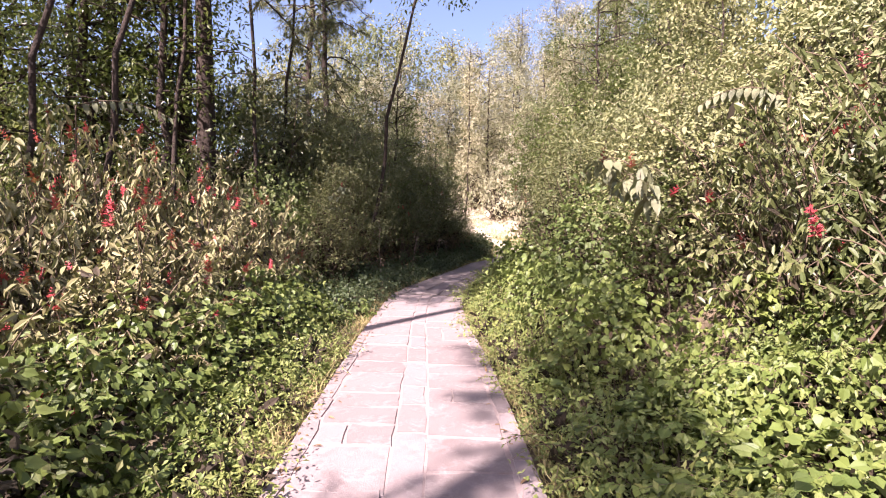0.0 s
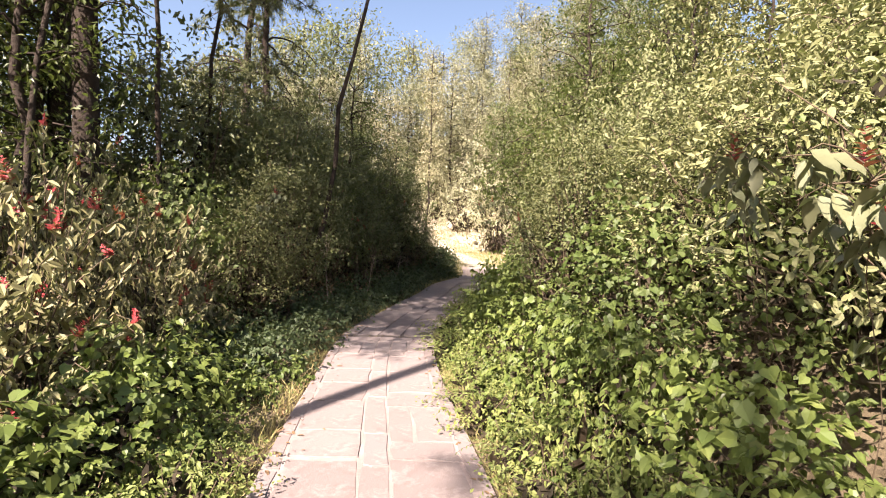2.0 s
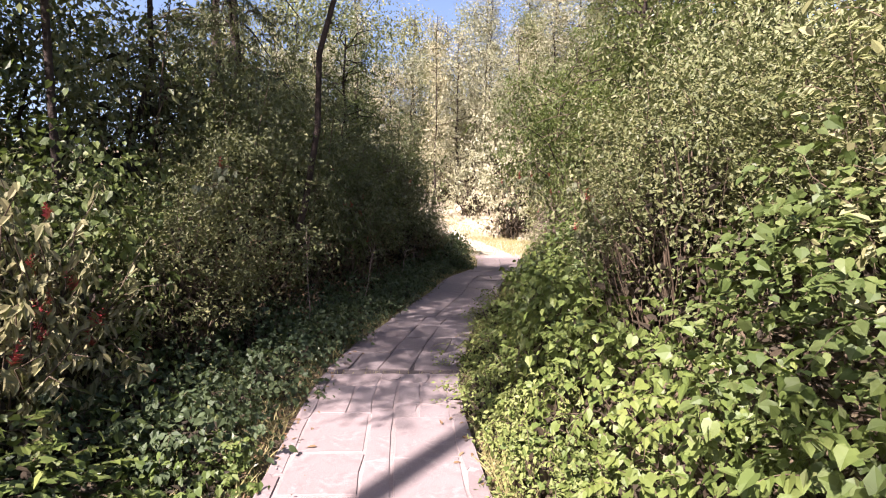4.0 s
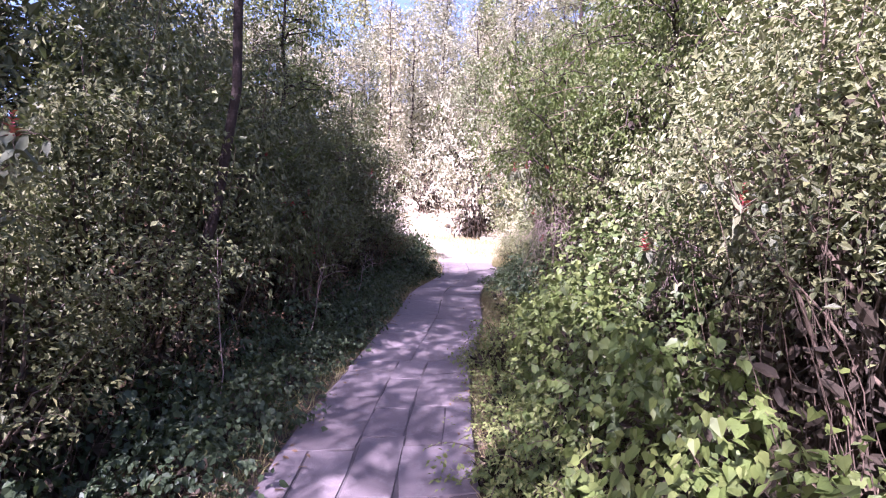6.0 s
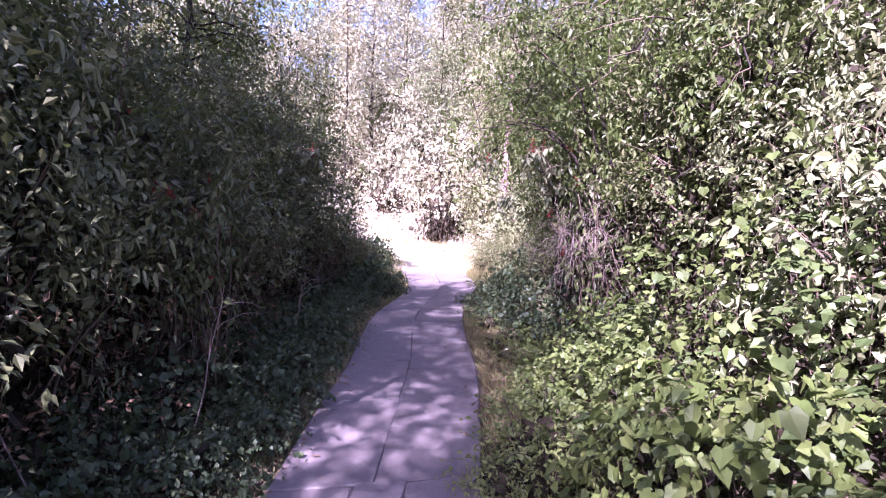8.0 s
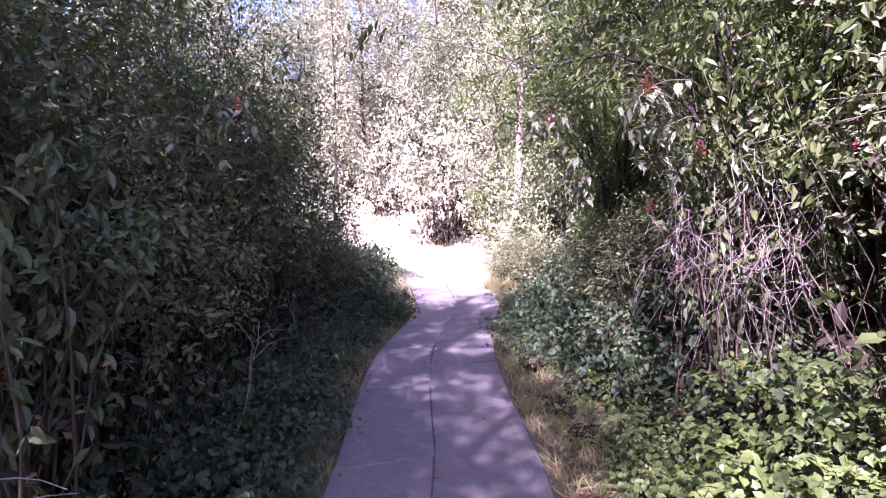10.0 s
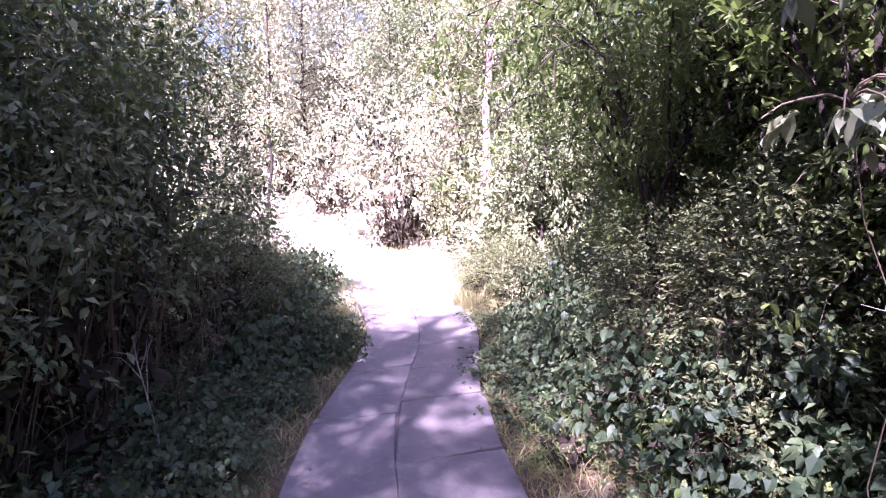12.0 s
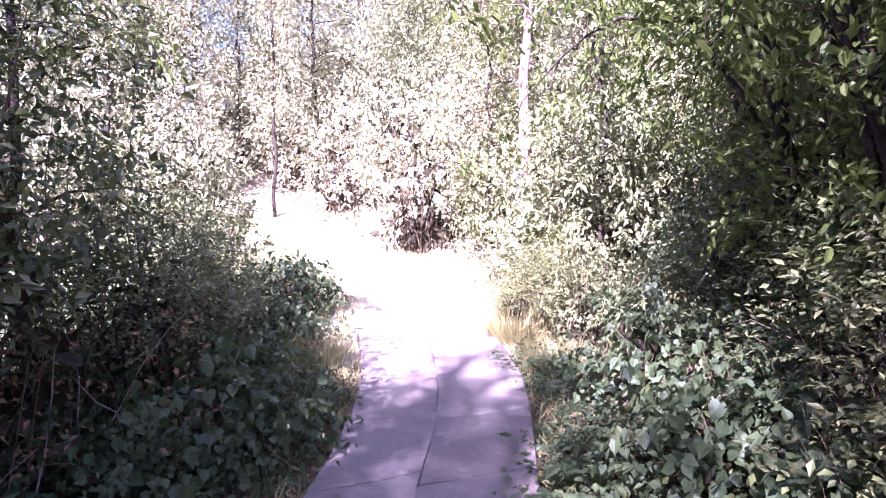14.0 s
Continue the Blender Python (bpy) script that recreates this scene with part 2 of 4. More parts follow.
HEART = (np.array([(0, 0, 0), (.42, 0, -.05), (1, 0, -.2), (-.13, .2, .03), (.05, .42, .06), (.38, .45, .04), (.75, .2, -.05),
                   (-.13, -.2, .03), (.05, -.42, .06), (.38, -.45, .04), (.75, -.2, -.05)]),
         np.array([(0, 1, 4), (0, 4, 3), (1, 5, 4), (1, 6, 5), (1, 2, 6), (0, 8, 1), (0, 7, 8), (1, 8, 9), (1, 9, 10), (1, 10, 2)]))
LANCE = (np.array([(0, 0, 0), (.5, 0, -.02), (1, 0, -.16), (.22, .17, .05), (.58, .17, .0), (.22, -.17, .05), (.58, -.17, .0)]),
         np.array([(0, 1, 3), (3, 1, 4), (4, 1, 2), (0, 5, 1), (5, 6, 1), (6, 2, 1)]))
HEART_FLAT = (np.array([(0, 0, 0), (1, 0, -.2), (-.1, .3, .05), (.38, .46, .04), (-.1, -.3, .05), (.38, -.46, .04)]), np.array([(0, 1, 3), (0, 3, 2), (0, 5, 1), (0, 4, 5)]))
OVAL = (np.array([(0, 0, 0), (1, 0, -.14), (.28, .22, .06), (.68, .2, .0), (.28, -.22, .06), (.68, -.2, .0)]), np.array([(0, 1, 3), (0, 3, 2), (0, 5, 1), (0, 4, 5)]))
OVAL_LONG = (OVAL[0] * np.array([1.0, 0.8, 1.0]), OVAL[1])
SMALL = (np.array([(0, 0, 0), (1, 0, -.1), (.42, .26, .07), (.42, -.26, .07)]), np.array([(0, 1, 2), (0, 3, 1)]))
BLADE = (np.array([(0, .03, 0), (0, -.03, 0), (.55, .02, .0), (.55, -.02, .0), (1, 0, -.25)]), np.array([(0, 1, 3), (0, 3, 2), (2, 3, 4)]))
THIN_BLADE = (BLADE[0] * np.array([1.0, 0.28, 1.0]), BLADE[1])
NEEDLE_SHAPE = (np.array([(0, .028, 0), (0, -.028, 0), (1, 0, -.12)]), np.array([(0, 1, 2)]))


def unit(a):
    return a / np.maximum(np.linalg.norm(a, axis=1, keepdims=True), 1e-6)


def leaves(name, shape, where, along, up, size):
    """All the leaves of one plant: each at its place, pointing along, its face turned up."""
    v, t = shape
    d = unit(np.asarray(along, dtype=float))
    s = unit(np.cross(up, d))
    n = np.cross(d, s)
    size = np.asarray(size).reshape(-1, 1, 1)
    co = where[:, None, :] + size * (v[None, :, 0:1] * d[:, None, :] + v[None, :, 1:2] * s[:, None, :] + v[None, :, 2:3] * n[:, None, :])
    tris = t[None, :, :] + (np.arange(len(where)) * len(v))[:, None, None]
    return tri_mesh(name, co.reshape(-1, 3), tris.reshape(-1, 3))


class Tubes:
    """Gathers tapering round stems into one mesh."""

    def __init__(self, sides=5):
        self.v, self.t, self.sides = [], [], sides

    def add(self, pts, r0, r1, wobble=0.0):
        pts = np.asarray(pts, dtype=float)
        k, m = len(pts), self.sides
        base = sum(len(a) for a in self.v)
        d = np.gradient(pts, axis=0)
        d = unit(d)
        ref = np.where(np.abs(d[:, 2:3]) > 0.9, np.array([[1.0, 0, 0]]), np.array([[0, 0, 1.0]]))
        a = unit(np.cross(d, ref))
        b = np.cross(d, a)
        r = np.linspace(r0, r1, k) * (1 + wobble * RNG.uniform(-1, 1, k))
        ang = np.arange(m) * 2 * math.pi / m
        ring = np.cos(ang)[None, :, None] * a[:, None, :] + np.sin(ang)[None, :, None] * b[:, None, :]
        self.v.append((pts[:, None, :] + r[:, None, None] * ring).reshape(-1, 3))
        for i in range(k - 1):
            for j in range(m):
                p, q = base + i * m + j, base + i * m + (j + 1) % m
                self.t += [(p, q, q + m), (p, q + m, p + m)]

    def mesh(self, name):
        return tri_mesh(name, np.concatenate(self.v), np.array(self.t), True)


def bend(p, q, k=5, sag=0.0, jitter=0.0):
    """A line from p to q that bows up (sag over 0) or down and strays a little."""
    u = np.linspace(0, 1, k)[:, None]
    pts = np.asarray(p) * (1 - u) + np.asarray(q) * u
    pts = pts + np.array([[0, 0, sag]]) * (4 * u * (1 - u))
    if jitter:
        pts[1:-1] += RNG.normal(0, jitter, (k - 2, 3))
    return pts


def dome_points(n, radius, height, shell=0.6, low=0.06, lump=0.42, gap=1.0):
    """Places in a rounded, lumpy heap, most of them near its outside, in tufts with gaps between them."""
    seed = Vector(RNG.uniform(-50, 50, 3))
    fine = 3.2 + 1.3 * height
    pts = []
    while len(pts) < n:
        a = RNG.uniform(0, 2 * math.pi)
        e = math.asin(RNG.uniform(low, 1))
        d = Vector((math.cos(a) * math.cos(e), math.sin(a) * math.cos(e), math.sin(e)))
        tuft = noise.noise(d * fine + seed * 1.7)
        if tuft < gap * RNG.uniform(-0.45, 0.3) - (1 - gap):
            continue
        r = RNG.uniform(shell, 1.0) * (1 + lump * noise.noise(d * 2.6 + seed) + 0.4 * lump * noise.noise(d * 6.0 + seed) + 0.3 * tuft)
        pts.append((radius * r * d.x, radius * r * d.y, height * r * d.z))
    return np.array(pts)


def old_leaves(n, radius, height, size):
    """Near-black dead leaves added inside a bush to paint deep shade into its gaps."""
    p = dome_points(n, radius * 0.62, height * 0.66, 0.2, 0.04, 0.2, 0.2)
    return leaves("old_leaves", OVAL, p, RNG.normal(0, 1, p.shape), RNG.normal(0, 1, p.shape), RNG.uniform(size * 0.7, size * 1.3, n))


def outward(p):
    o = p.copy()
    o[:, 2] = 0
    return unit(o + RNG.normal(0, 0.03, o.shape))


def add_shoots(root, count, radius, height, length, size, shape, material, droop=0.5, low=0.15):
    """Leafy shoots that stand out of a bush past its outline, their leaves in pairs along a bending stem."""
    st = Tubes(3)
    pos, along, up, sizes = [], [], [], []
    foot = dome_points(count, radius * 0.86, height * 0.88, 0.85, low)
    way = unit(outward(foot) * 0.9 + np.array([0, 0, 0.75]) + RNG.normal(0, 0.35, foot.shape))
    for f, w in zip(foot, way):
        n = length * RNG.uniform(0.5, 1.2)
        line = np.array([f + w * n * u + np.array([0, 0, -droop * n * u * u]) for u in np.linspace(0, 1, 7)])
        st.add(line, 0.004, 0.0015)
        side = np.cross(w, (0, 0, 1.0))
        for u in np.linspace(0.15, 1.0, 7):
            i = min(int(u * 6), 5)
            p = line[i] + (line[i + 1] - line[i]) * (u * 6 - i)
            for sgn in (-1, 1):
                pos.append(p)
                along.append(w * 0.5 + sgn * side * 0.9 + np.array([0, 0, -droop]) + RNG.normal(0, 0.25, 3))
                up.append(np.array([0, 0, 1.0]) + RNG.normal(0, 0.3, 3))
                sizes.append(size * RNG.uniform(0.7, 1.15) * (1.15 - 0.5 * u))
    tagged(part("shoot_stem", st.mesh("shoot_stem"), STEM, root), "thin green-brown shoot stems", kind="stuff")
    part("shoot_foliage", leaves("shoot_foliage", shape, np.array(pos), np.array(along), np.array(up), sizes), material, root, "leaves of the outstanding shoots")


# ---- plants, each kind built once ----
def vine_mound(radius, height, count, size, singles, label, name="vine_bush", shape=HEART, leaf=VINE, other=BANK):
    root = new(name)
    tagged(root, label, "bush", "creeping vines along the path")
    st = Tubes(3)
    for c in dome_points(14, radius * 0.9, height * 0.92, 0.75):
        st.add(bend((RNG.normal(0, .12), RNG.normal(0, .12), -0.1), c, 5, 0.1, 0.03), 0.006, 0.002)
    part("stem", st.mesh("stem"), STEM, root)
    heart = tri_mesh("leaf", *HEART)
    p = dome_points(count, radius, height, 0.6)
    out = outward(p)
    d = out * RNG.uniform(0.3, 1.0, (count, 1)) + np.array([0, 0, -1.0]) * RNG.uniform(0.2, 1.1, (count, 1)) + RNG.normal(0, 0.7, p.shape)
    up = np.array([[0, 0, 1.0]]) * 0.9 + out * 0.9 + RNG.normal(0, 0.5, p.shape)
    part("foliage", leaves("foliage", shape, p, d, up, size * RNG.triangular(0.4, 0.75, 1.25, count)), leaf, root)
    n = int(count * 0.4)
    p = dome_points(n, radius * 1.05, height * 1.08, 0.5, 0.05, 0.45)
    d = outward(p) * 0.6 + np.array([0, 0, -0.3]) + RNG.normal(0, 0.7, p.shape)
    part("undergrowth", leaves("undergrowth", SMALL, p, d, np.array([[0, 0, 1.0]]) + RNG.normal(0, 0.6, p.shape), RNG.uniform(size * 0.35, size * 0.8, n)), other, root, "small leaves of other weeds")
    part("old_leaves", old_leaves(int(160 + 120 * height), radius, height, 0.09), GAP_SHADE, root, "near-black dead leaves added to darken the gaps inside")
    add_shoots(root, int(14 + 12 * height), radius, height, 0.16 + 0.12 * height, size * 0.95, shape, leaf)
    q = dome_points(singles, radius * 1.04, height * 1.04, 0.9, 0.15)
    oq = outward(q)
    for k in range(singles):
        dd = Vector(oq[k] * 0.7 + RNG.normal(0, 0.3, 3)) + Vector((0, 0, -0.6))
        uu = Vector((0, 0, 0.8)) + Vector(oq[k])
        x = dd.normalized()
        y = uu.cross(x).normalized()
        m = Matrix((x, y, x.cross(y))).transposed().to_4x4()
        ob = part("leaf", heart, leaf, root)
        ob.matrix_basis = Matrix.Translation(q[k]) @ m @ Matrix.Scale(float(RNG.uniform(size * 0.95, size * 1.35)), 4)
    return root


def flower_spike(n):
    h = RNG.uniform(-0.02, 0.12, n)
    a = RNG.uniform(0, 6.283, n)
    at = np.stack([np.zeros(n), np.zeros(n), h], 1)
    d = np.stack([np.cos(a), np.sin(a), np.full(n, 0.5)], 1)
    return leaves("flower_spike", SMALL, at, d, np.tile([[0, 0, 1.0]], (n, 1)), 0.05 * (1.15 - 5 * np.abs(h)))


SPIKES = [flower_spike(n) for n in (18, 24, 30)]


def flower_shrub(radius, height, branches, label, leaf=SALVIA, size=0.10, flowers=0.4, droop=1.0, name="flowering_shrub", low=0.12):
    root = new(name)
    tagged(root, label, "shrub", "red-flowered shrubs")
    st = Tubes(3)
    pos, along, sizes, fl = [], [], [], []
    for c in dome_points(branches, radius, height, 0.62, low):
        tip = c + np.array([0, 0, -0.05])
        b = np.array([RNG.normal(0, radius * 0.18), RNG.normal(0, radius * 0.18), -0.1])
        line = bend(b, tip, 6, 0.22 * height * RNG.uniform(0.2, 1), 0.03)
        st.add(line, 0.012, 0.003)
        for u in np.linspace(0.4, 1.0, 9):
            k = u * 5
            i = min(int(k), 4)
            pt = line[i] + (line[i + 1] - line[i]) * (k - i)
            for side in range(3):
                pos.append(pt + RNG.normal(0, 0.025, 3))
                a = RNG.uniform(0, 6.283)
                along.append((math.cos(a) * 0.7, math.sin(a) * 0.7, -RNG.uniform(0.1, 1.1) * droop))
                sizes.append(size * RNG.uniform(0.55, 1.25))
        if RNG.uniform() < flowers:
            fl.append(tip)
    part("stem", st.mesh("stem"), STEM, root)
    pos, along = np.array(pos), np.array(along)
    up = np.array([[0, 0, 1.0]]) + 0.7 * outward(pos) + RNG.normal(0, 0.55, pos.shape)
    part("foliage", leaves("foliage", OVAL_LONG, pos, along, up, sizes), leaf, root)
    part("old_leaves", old_leaves(int(130 * height), radius, height, 0.1), GAP_SHADE, root, "near-black dead leaves added to darken the gaps inside")
    for tip in fl:
        ob = part("flower_spike", SPIKES[int(RNG.integers(0, 3))], PETAL, root, "red flower spike")
        ob.matrix_basis = Matrix.Translation(tip) @ pose(0, 0, 0, RNG.normal(0, 25), RNG.normal(0, 25), RNG.uniform(0, 360)) @ Matrix.Scale(float(RNG.uniform(0.6, 1.15)), 4)
    return root


def leafy_bush(radius, height, clumps, per, size, material, label, category="bush", group="", shape=SMALL, spread=0.2, low=0.1, name="leafy_bush", single_stems=0):
    root = new(name)
    tagged(root, label, category, group)
    st = Tubes(3)
    centres = dome_points(clumps, radius * 0.9, height * 0.93, 0.6, low)
    for c in centres[: min(clumps, 26)]:
        b = np.array([RNG.normal(0, radius * 0.15), RNG.normal(0, radius * 0.15), -0.15])
        st.add(bend(b, c, 6, 0.12 * height * RNG.uniform(-0.3, 1), 0.04 * radius), 0.008 + 0.006 * height, 0.003)
    if not single_stems:
        tagged(part("stem", st.mesh("stem"), STEM, root), kind="stuff" if height < 0.6 else "")
    for c in centres[:single_stems]:
        st = Tubes(4)
        st.add(bend((RNG.normal(0, radius * 0.25), RNG.normal(0, radius * 0.25), -0.1), c * 1.08, 6, 0.1, 0.02), 0.007, 0.002)
        part("stem", st.mesh("stem"), DRY_STEM, root)
    n = clumps * per
    c = np.repeat(centres, per, axis=0)
    way = outward(centres) * 0.8 + np.array([0, 0, 0.45]) + RNG.normal(0, 0.55, centres.shape)
    way = np.repeat(unit(way), per, axis=0)
    u = RNG.uniform(-0.6, 1.0, (n, 1))
    p = c + way * u * spread * 2.2 + np.array([0, 0, -0.5]) * spread * u * u + RNG.normal(0, spread * 0.28, (n, 3))
    p[:, 2] = np.maximum(p[:, 2], 0.02)
    d = way + RNG.normal(0, 0.7, (n, 3)) + np.array([0, 0, -0.45])
    up = np.array([[0, 0, 1.0]]) + 0.7 * outward(p) + RNG.normal(0, 0.6, (n, 3))
    part("foliage", leaves("foliage", shape, p, d, up, RNG.uniform(size * 0.55, size * 1.3, n)), material, root)
    if not single_stems:
        add_shoots(root, int(16 * height), radius, height, 0.42, size * 1.15, OVAL_LONG, material, 0.6, low)
        tw = Tubes(3)
        for q in range(int(14 * height)):
            a, r = RNG.uniform(0, 6.283), radius * RNG.uniform(0.35, 0.95)
            f = np.array([math.cos(a) * r * 0.6, math.sin(a) * r * 0.6, -0.1])
            tw.add(bend(f, (math.cos(a + RNG.normal(0, 0.3)) * r, math.sin(a) * r, height * RNG.uniform(0.25, 0.6)), 5, RNG.normal(0, 0.15), 0.05), 0.006, 0.002)
        tagged(part("branchwork", tw.mesh("branchwork"), STEM, root), "thin bare brown twigs", kind="stuff")
        part("old_leaves", old_leaves(int(190 * height), radius, height, 0.15), GAP_SHADE, root, "near-black dead leaves added to darken the gaps inside")
    return root


def broadleaf_tree(height, trunk_r, crown_r, crown_low, limbs, clumps, per, size, material, label, lean=(0.0, 0.0), name="tree", bark=BARK):
    root = new(name)
    tagged(root, label, "tree")
    top = np.array([lean[0], lean[1], height])
    line = bend((0, 0, -0.3), top, 12, 0, 0.05)
    tr = Tubes(9)
    tr.add(line, trunk_r, trunk_r * 0.25, 0.06)
    part("trunk", tr.mesh("trunk"), bark, root)
    li = Tubes(3)
    centres = []
    for k in range(limbs):
        u = RNG.uniform(crown_low / height, 0.97)
        i = min(int(u * 11), 10)
        s = line[i] + (line[i + 1] - line[i]) * (u * 11 - i)
        a = RNG.uniform(0, 6.283)
        reach = crown_r * RNG.uniform(0.5, 1.0) * (1.1 - 0.5 * u)
        e = s + np.array([math.cos(a) * reach, math.sin(a) * reach, reach * RNG.uniform(-0.25, 0.45)])
        limb = bend(s, e, 7, 0.12 * reach, 0.05)
        li.add(limb, trunk_r * 0.28, 0.006)
        for j in range(clumps // limbs):
            w = RNG.uniform(0.35, 1.0)
            ii = min(int(w * 6), 5)
            c = limb[ii] + RNG.normal(0, 0.22 * crown_r * 0.6, 3)
            if j % 2 == 0:
                li.add(bend(limb[ii], c, 3, 0.03, 0.02), 0.008, 0.003)
            centres.append(c)
    tagged(part("branchwork", li.mesh("branchwork"), bark, root), "thin dark limbs and twigs", kind="stuff")
    c = np.repeat(np.array(centres), per, axis=0)
    n = len(c)
    p = c + RNG.normal(0, 0.17, (n, 3))
    d = unit(p - c) + RNG.normal(0, 0.5, (n, 3)) + np.array([0, 0, -0.5])
    up = np.array([[0, 0, 1.0]]) + RNG.normal(0, 0.45, (n, 3))
    part("crown", leaves("crown", SMALL, p, d, up, RNG.uniform(size * 0.6, size * 1.2, n)), material, root)
    return root


def arching_tree(height, reach, stems, clumps, per, size, material, label, name="arching_tree"):
    """Many thin stems that rise from one foot and arch outwards, leafy from their middle to the drooping tips."""
    root = new(name)
    tagged(root, label, "tree")
    twigs = Tubes(3)
    centres = []
    for k in range(stems):
        a = k * 6.283 / stems + RNG.uniform(-0.4, 0.4)
        r = reach * RNG.uniform(0.55, 1.0)
        top = height * RNG.uniform(0.6, 1.0)
        u = np.linspace(0, 1, 12)
        rise = np.sin(u * RNG.uniform(1.7, 2.3)) * top
        out = r * u ** 1.6
        line = np.stack([np.cos(a) * out, np.sin(a) * out, rise - 0.15], 1)
        line[1:] += RNG.normal(0, 0.035, (11, 3))
        st = Tubes(6)
        st.add(line, RNG.uniform(0.022, 0.04), 0.006, 0.08)
        part("stem", st.mesh("stem"), BARK, root)
        for j in range(clumps // stems):
            i = int(RNG.integers(2, 12))
            c = line[i] + RNG.normal(0, 1, 3) * np.array([0.34, 0.34, 0.26]) * (0.5 + 0.08 * i)
            if j % 2 == 0:
                twigs.add(bend(line[i], c, 4, 0.06, 0.02), 0.008, 0.002)
            centres.append(c)
    tagged(part("branchwork", twigs.mesh("branchwork"), STEM, root), "thin brown twigs", kind="stuff")
    c = np.repeat(np.array(centres), per, axis=0)
    n = len(c)
    way = np.repeat(unit(RNG.normal(0, 1, (len(centres), 3)) * np.array([1, 1, 0.5]) + np.array([0, 0, -0.5])), per, axis=0)
    p = c + way * RNG.uniform(-0.25, 0.3, (n, 1)) + RNG.normal(0, 0.05, (n, 3))
    d = way + RNG.normal(0, 0.6, (n, 3)) + np.array([0, 0, -0.4])
    up = np.array([[0, 0, 1.0]]) + RNG.normal(0, 0.4, (n, 3))
    part("crown", leaves("crown", OVAL, p, d, up, RNG.uniform(size * 0.6, size * 1.25, n)), material, root)
    return root


def pine_tree(height, trunk_r, crown_low, reach, limbs, label, hang=0.35, name="pine_tree", tufts=8, needles=20):
    root = new(name)
    tagged(root, label, "tree", "pine trees")
    line = bend((0, 0, -0.3), (RNG.normal(0, 0.25), RNG.normal(0, 0.25), height), 14, 0, 0.03)
    tr = Tubes(11)
    tr.add(line, trunk_r, trunk_r * 0.3, 0.07)
    part("trunk", tr.mesh("trunk"), BARK, root)
    li = Tubes(5)
    pos, along, sizes = [], [], []
    for k in range(limbs):
        u = RNG.uniform(crown_low / height, 0.98)
        i = min(int(u * 13), 12)
        s = line[i]
        a = RNG.uniform(0, 6.283)
        r = reach * RNG.uniform(0.55, 1.0) * (1.15 - 0.6 * u)
        e = s + np.array([math.cos(a) * r, math.sin(a) * r, -hang * r * RNG.uniform(-0.3, 1.6)])
        limb = bend(s, e, 8, 0.2 * r, 0.04)
        li.add(limb, trunk_r * 0.22, 0.01)
        for j in range(tufts):
            w = RNG.uniform(0.35, 1.0) * 7
            ii = min(int(w), 6)
            b = limb[ii] + (limb[ii + 1] - limb[ii]) * (w - ii)
            t = b + np.array([RNG.normal(0, 0.3), RNG.normal(0, 0.3), RNG.uniform(-0.45, 0.1)])
            li.add(bend(b, t, 3, 0.05, 0.01), 0.010, 0.004)
            for m in range(3):
                c = t + (b - t) * 0.22 * m
                dirs = unit(RNG.normal(0, 1, (needles, 3)) + 0.8 * unit((t - b)[None, :]) + np.array([0, 0, -0.5]))
                pos.append(np.repeat(c[None, :], needles, 0))
                along.append(dirs)
                sizes.append(RNG.uniform(0.18, 0.32, needles))
    tagged(part("branchwork", li.mesh("branchwork"), BARK, root), "dark limbs and twigs", kind="stuff")
    pos, along = np.concatenate(pos), np.concatenate(along)
    part("needles", leaves("needles", NEEDLE_SHAPE, pos, along, RNG.normal(0, 1, pos.shape), np.concatenate(sizes)), NEEDLE, root)
    return root


class Kind:
    """Some builds of one kind of plant: the first uses place the builds themselves, the next ones copies."""

    def __init__(self, builds):
        self.builds, self.used, self.n = builds, set(), 0

    def put(self, x, y, scale=1.0, tall=1.0, drop=0.03):
        k = self.n % len(self.builds)
        self.n += 1
        m = Matrix.Translation((x, y, gz(x, y) - drop)) @ Matrix.Rotation(RNG.uniform(0, 6.283), 4, "Z") @ Matrix.Diagonal((scale, scale, scale * tall, 1))
        if k in self.used:
            return copy_thing(self.builds[k], m @ Matrix.Diagonal([1 / c for c in self.builds[k].scale] + [1]))
        self.used.add(k)
        self.builds[k].matrix_basis = m
        return self.builds[k]


# ---- the ground ----
def ground():
    def spaced(a, b, c, d):
        return list(np.concatenate([np.linspace(a, b, 26)[:-1], np.arange(b, c, 0.3), np.linspace(c, d, 26)]))
    xs, ys = spaced(-400, -9, 14, 400), spaced(-400, -4, 36, 500)
    v = [(x, y, gz(x, y)) for y in ys for x in xs]
    w = len(xs)
    t = []
    for j in range(len(ys) - 1):
        for i in range(w - 1):
            a = j * w + i
            t += [(a, a + 1, a + w + 1), (a, a + w + 1, a + w)]
    g = new("ground", tri_mesh("ground", v, t, True))
    g.data.materials.append(SOIL)
    tagged(g, "brown soil and leaf litter under the bushes", "ground", kind="structure")


ground()

# ---- plants along the path ----
vines = Kind([vine_mound(0.75, 1.0, 640, 0.074, 20, "heart-leaved green vine heaped beside the stone path", shape=HEART_FLAT) for _ in range(4)])
weeds = Kind([leafy_bush(0.42, 0.42, 50, 16, 0.042, WEED, "fine light green weeds at the path edge", "weeds", "weeds along the path", SMALL, 0.1, 0.05, "weed_clump") for _ in range(3)])
low_vines = Kind([vine_mound(0.5, 0.35, 420, 0.056, 6, "low heart-leaved vine spilling to the path edge", "low_vine", HEART_FLAT) for _ in range(3)])
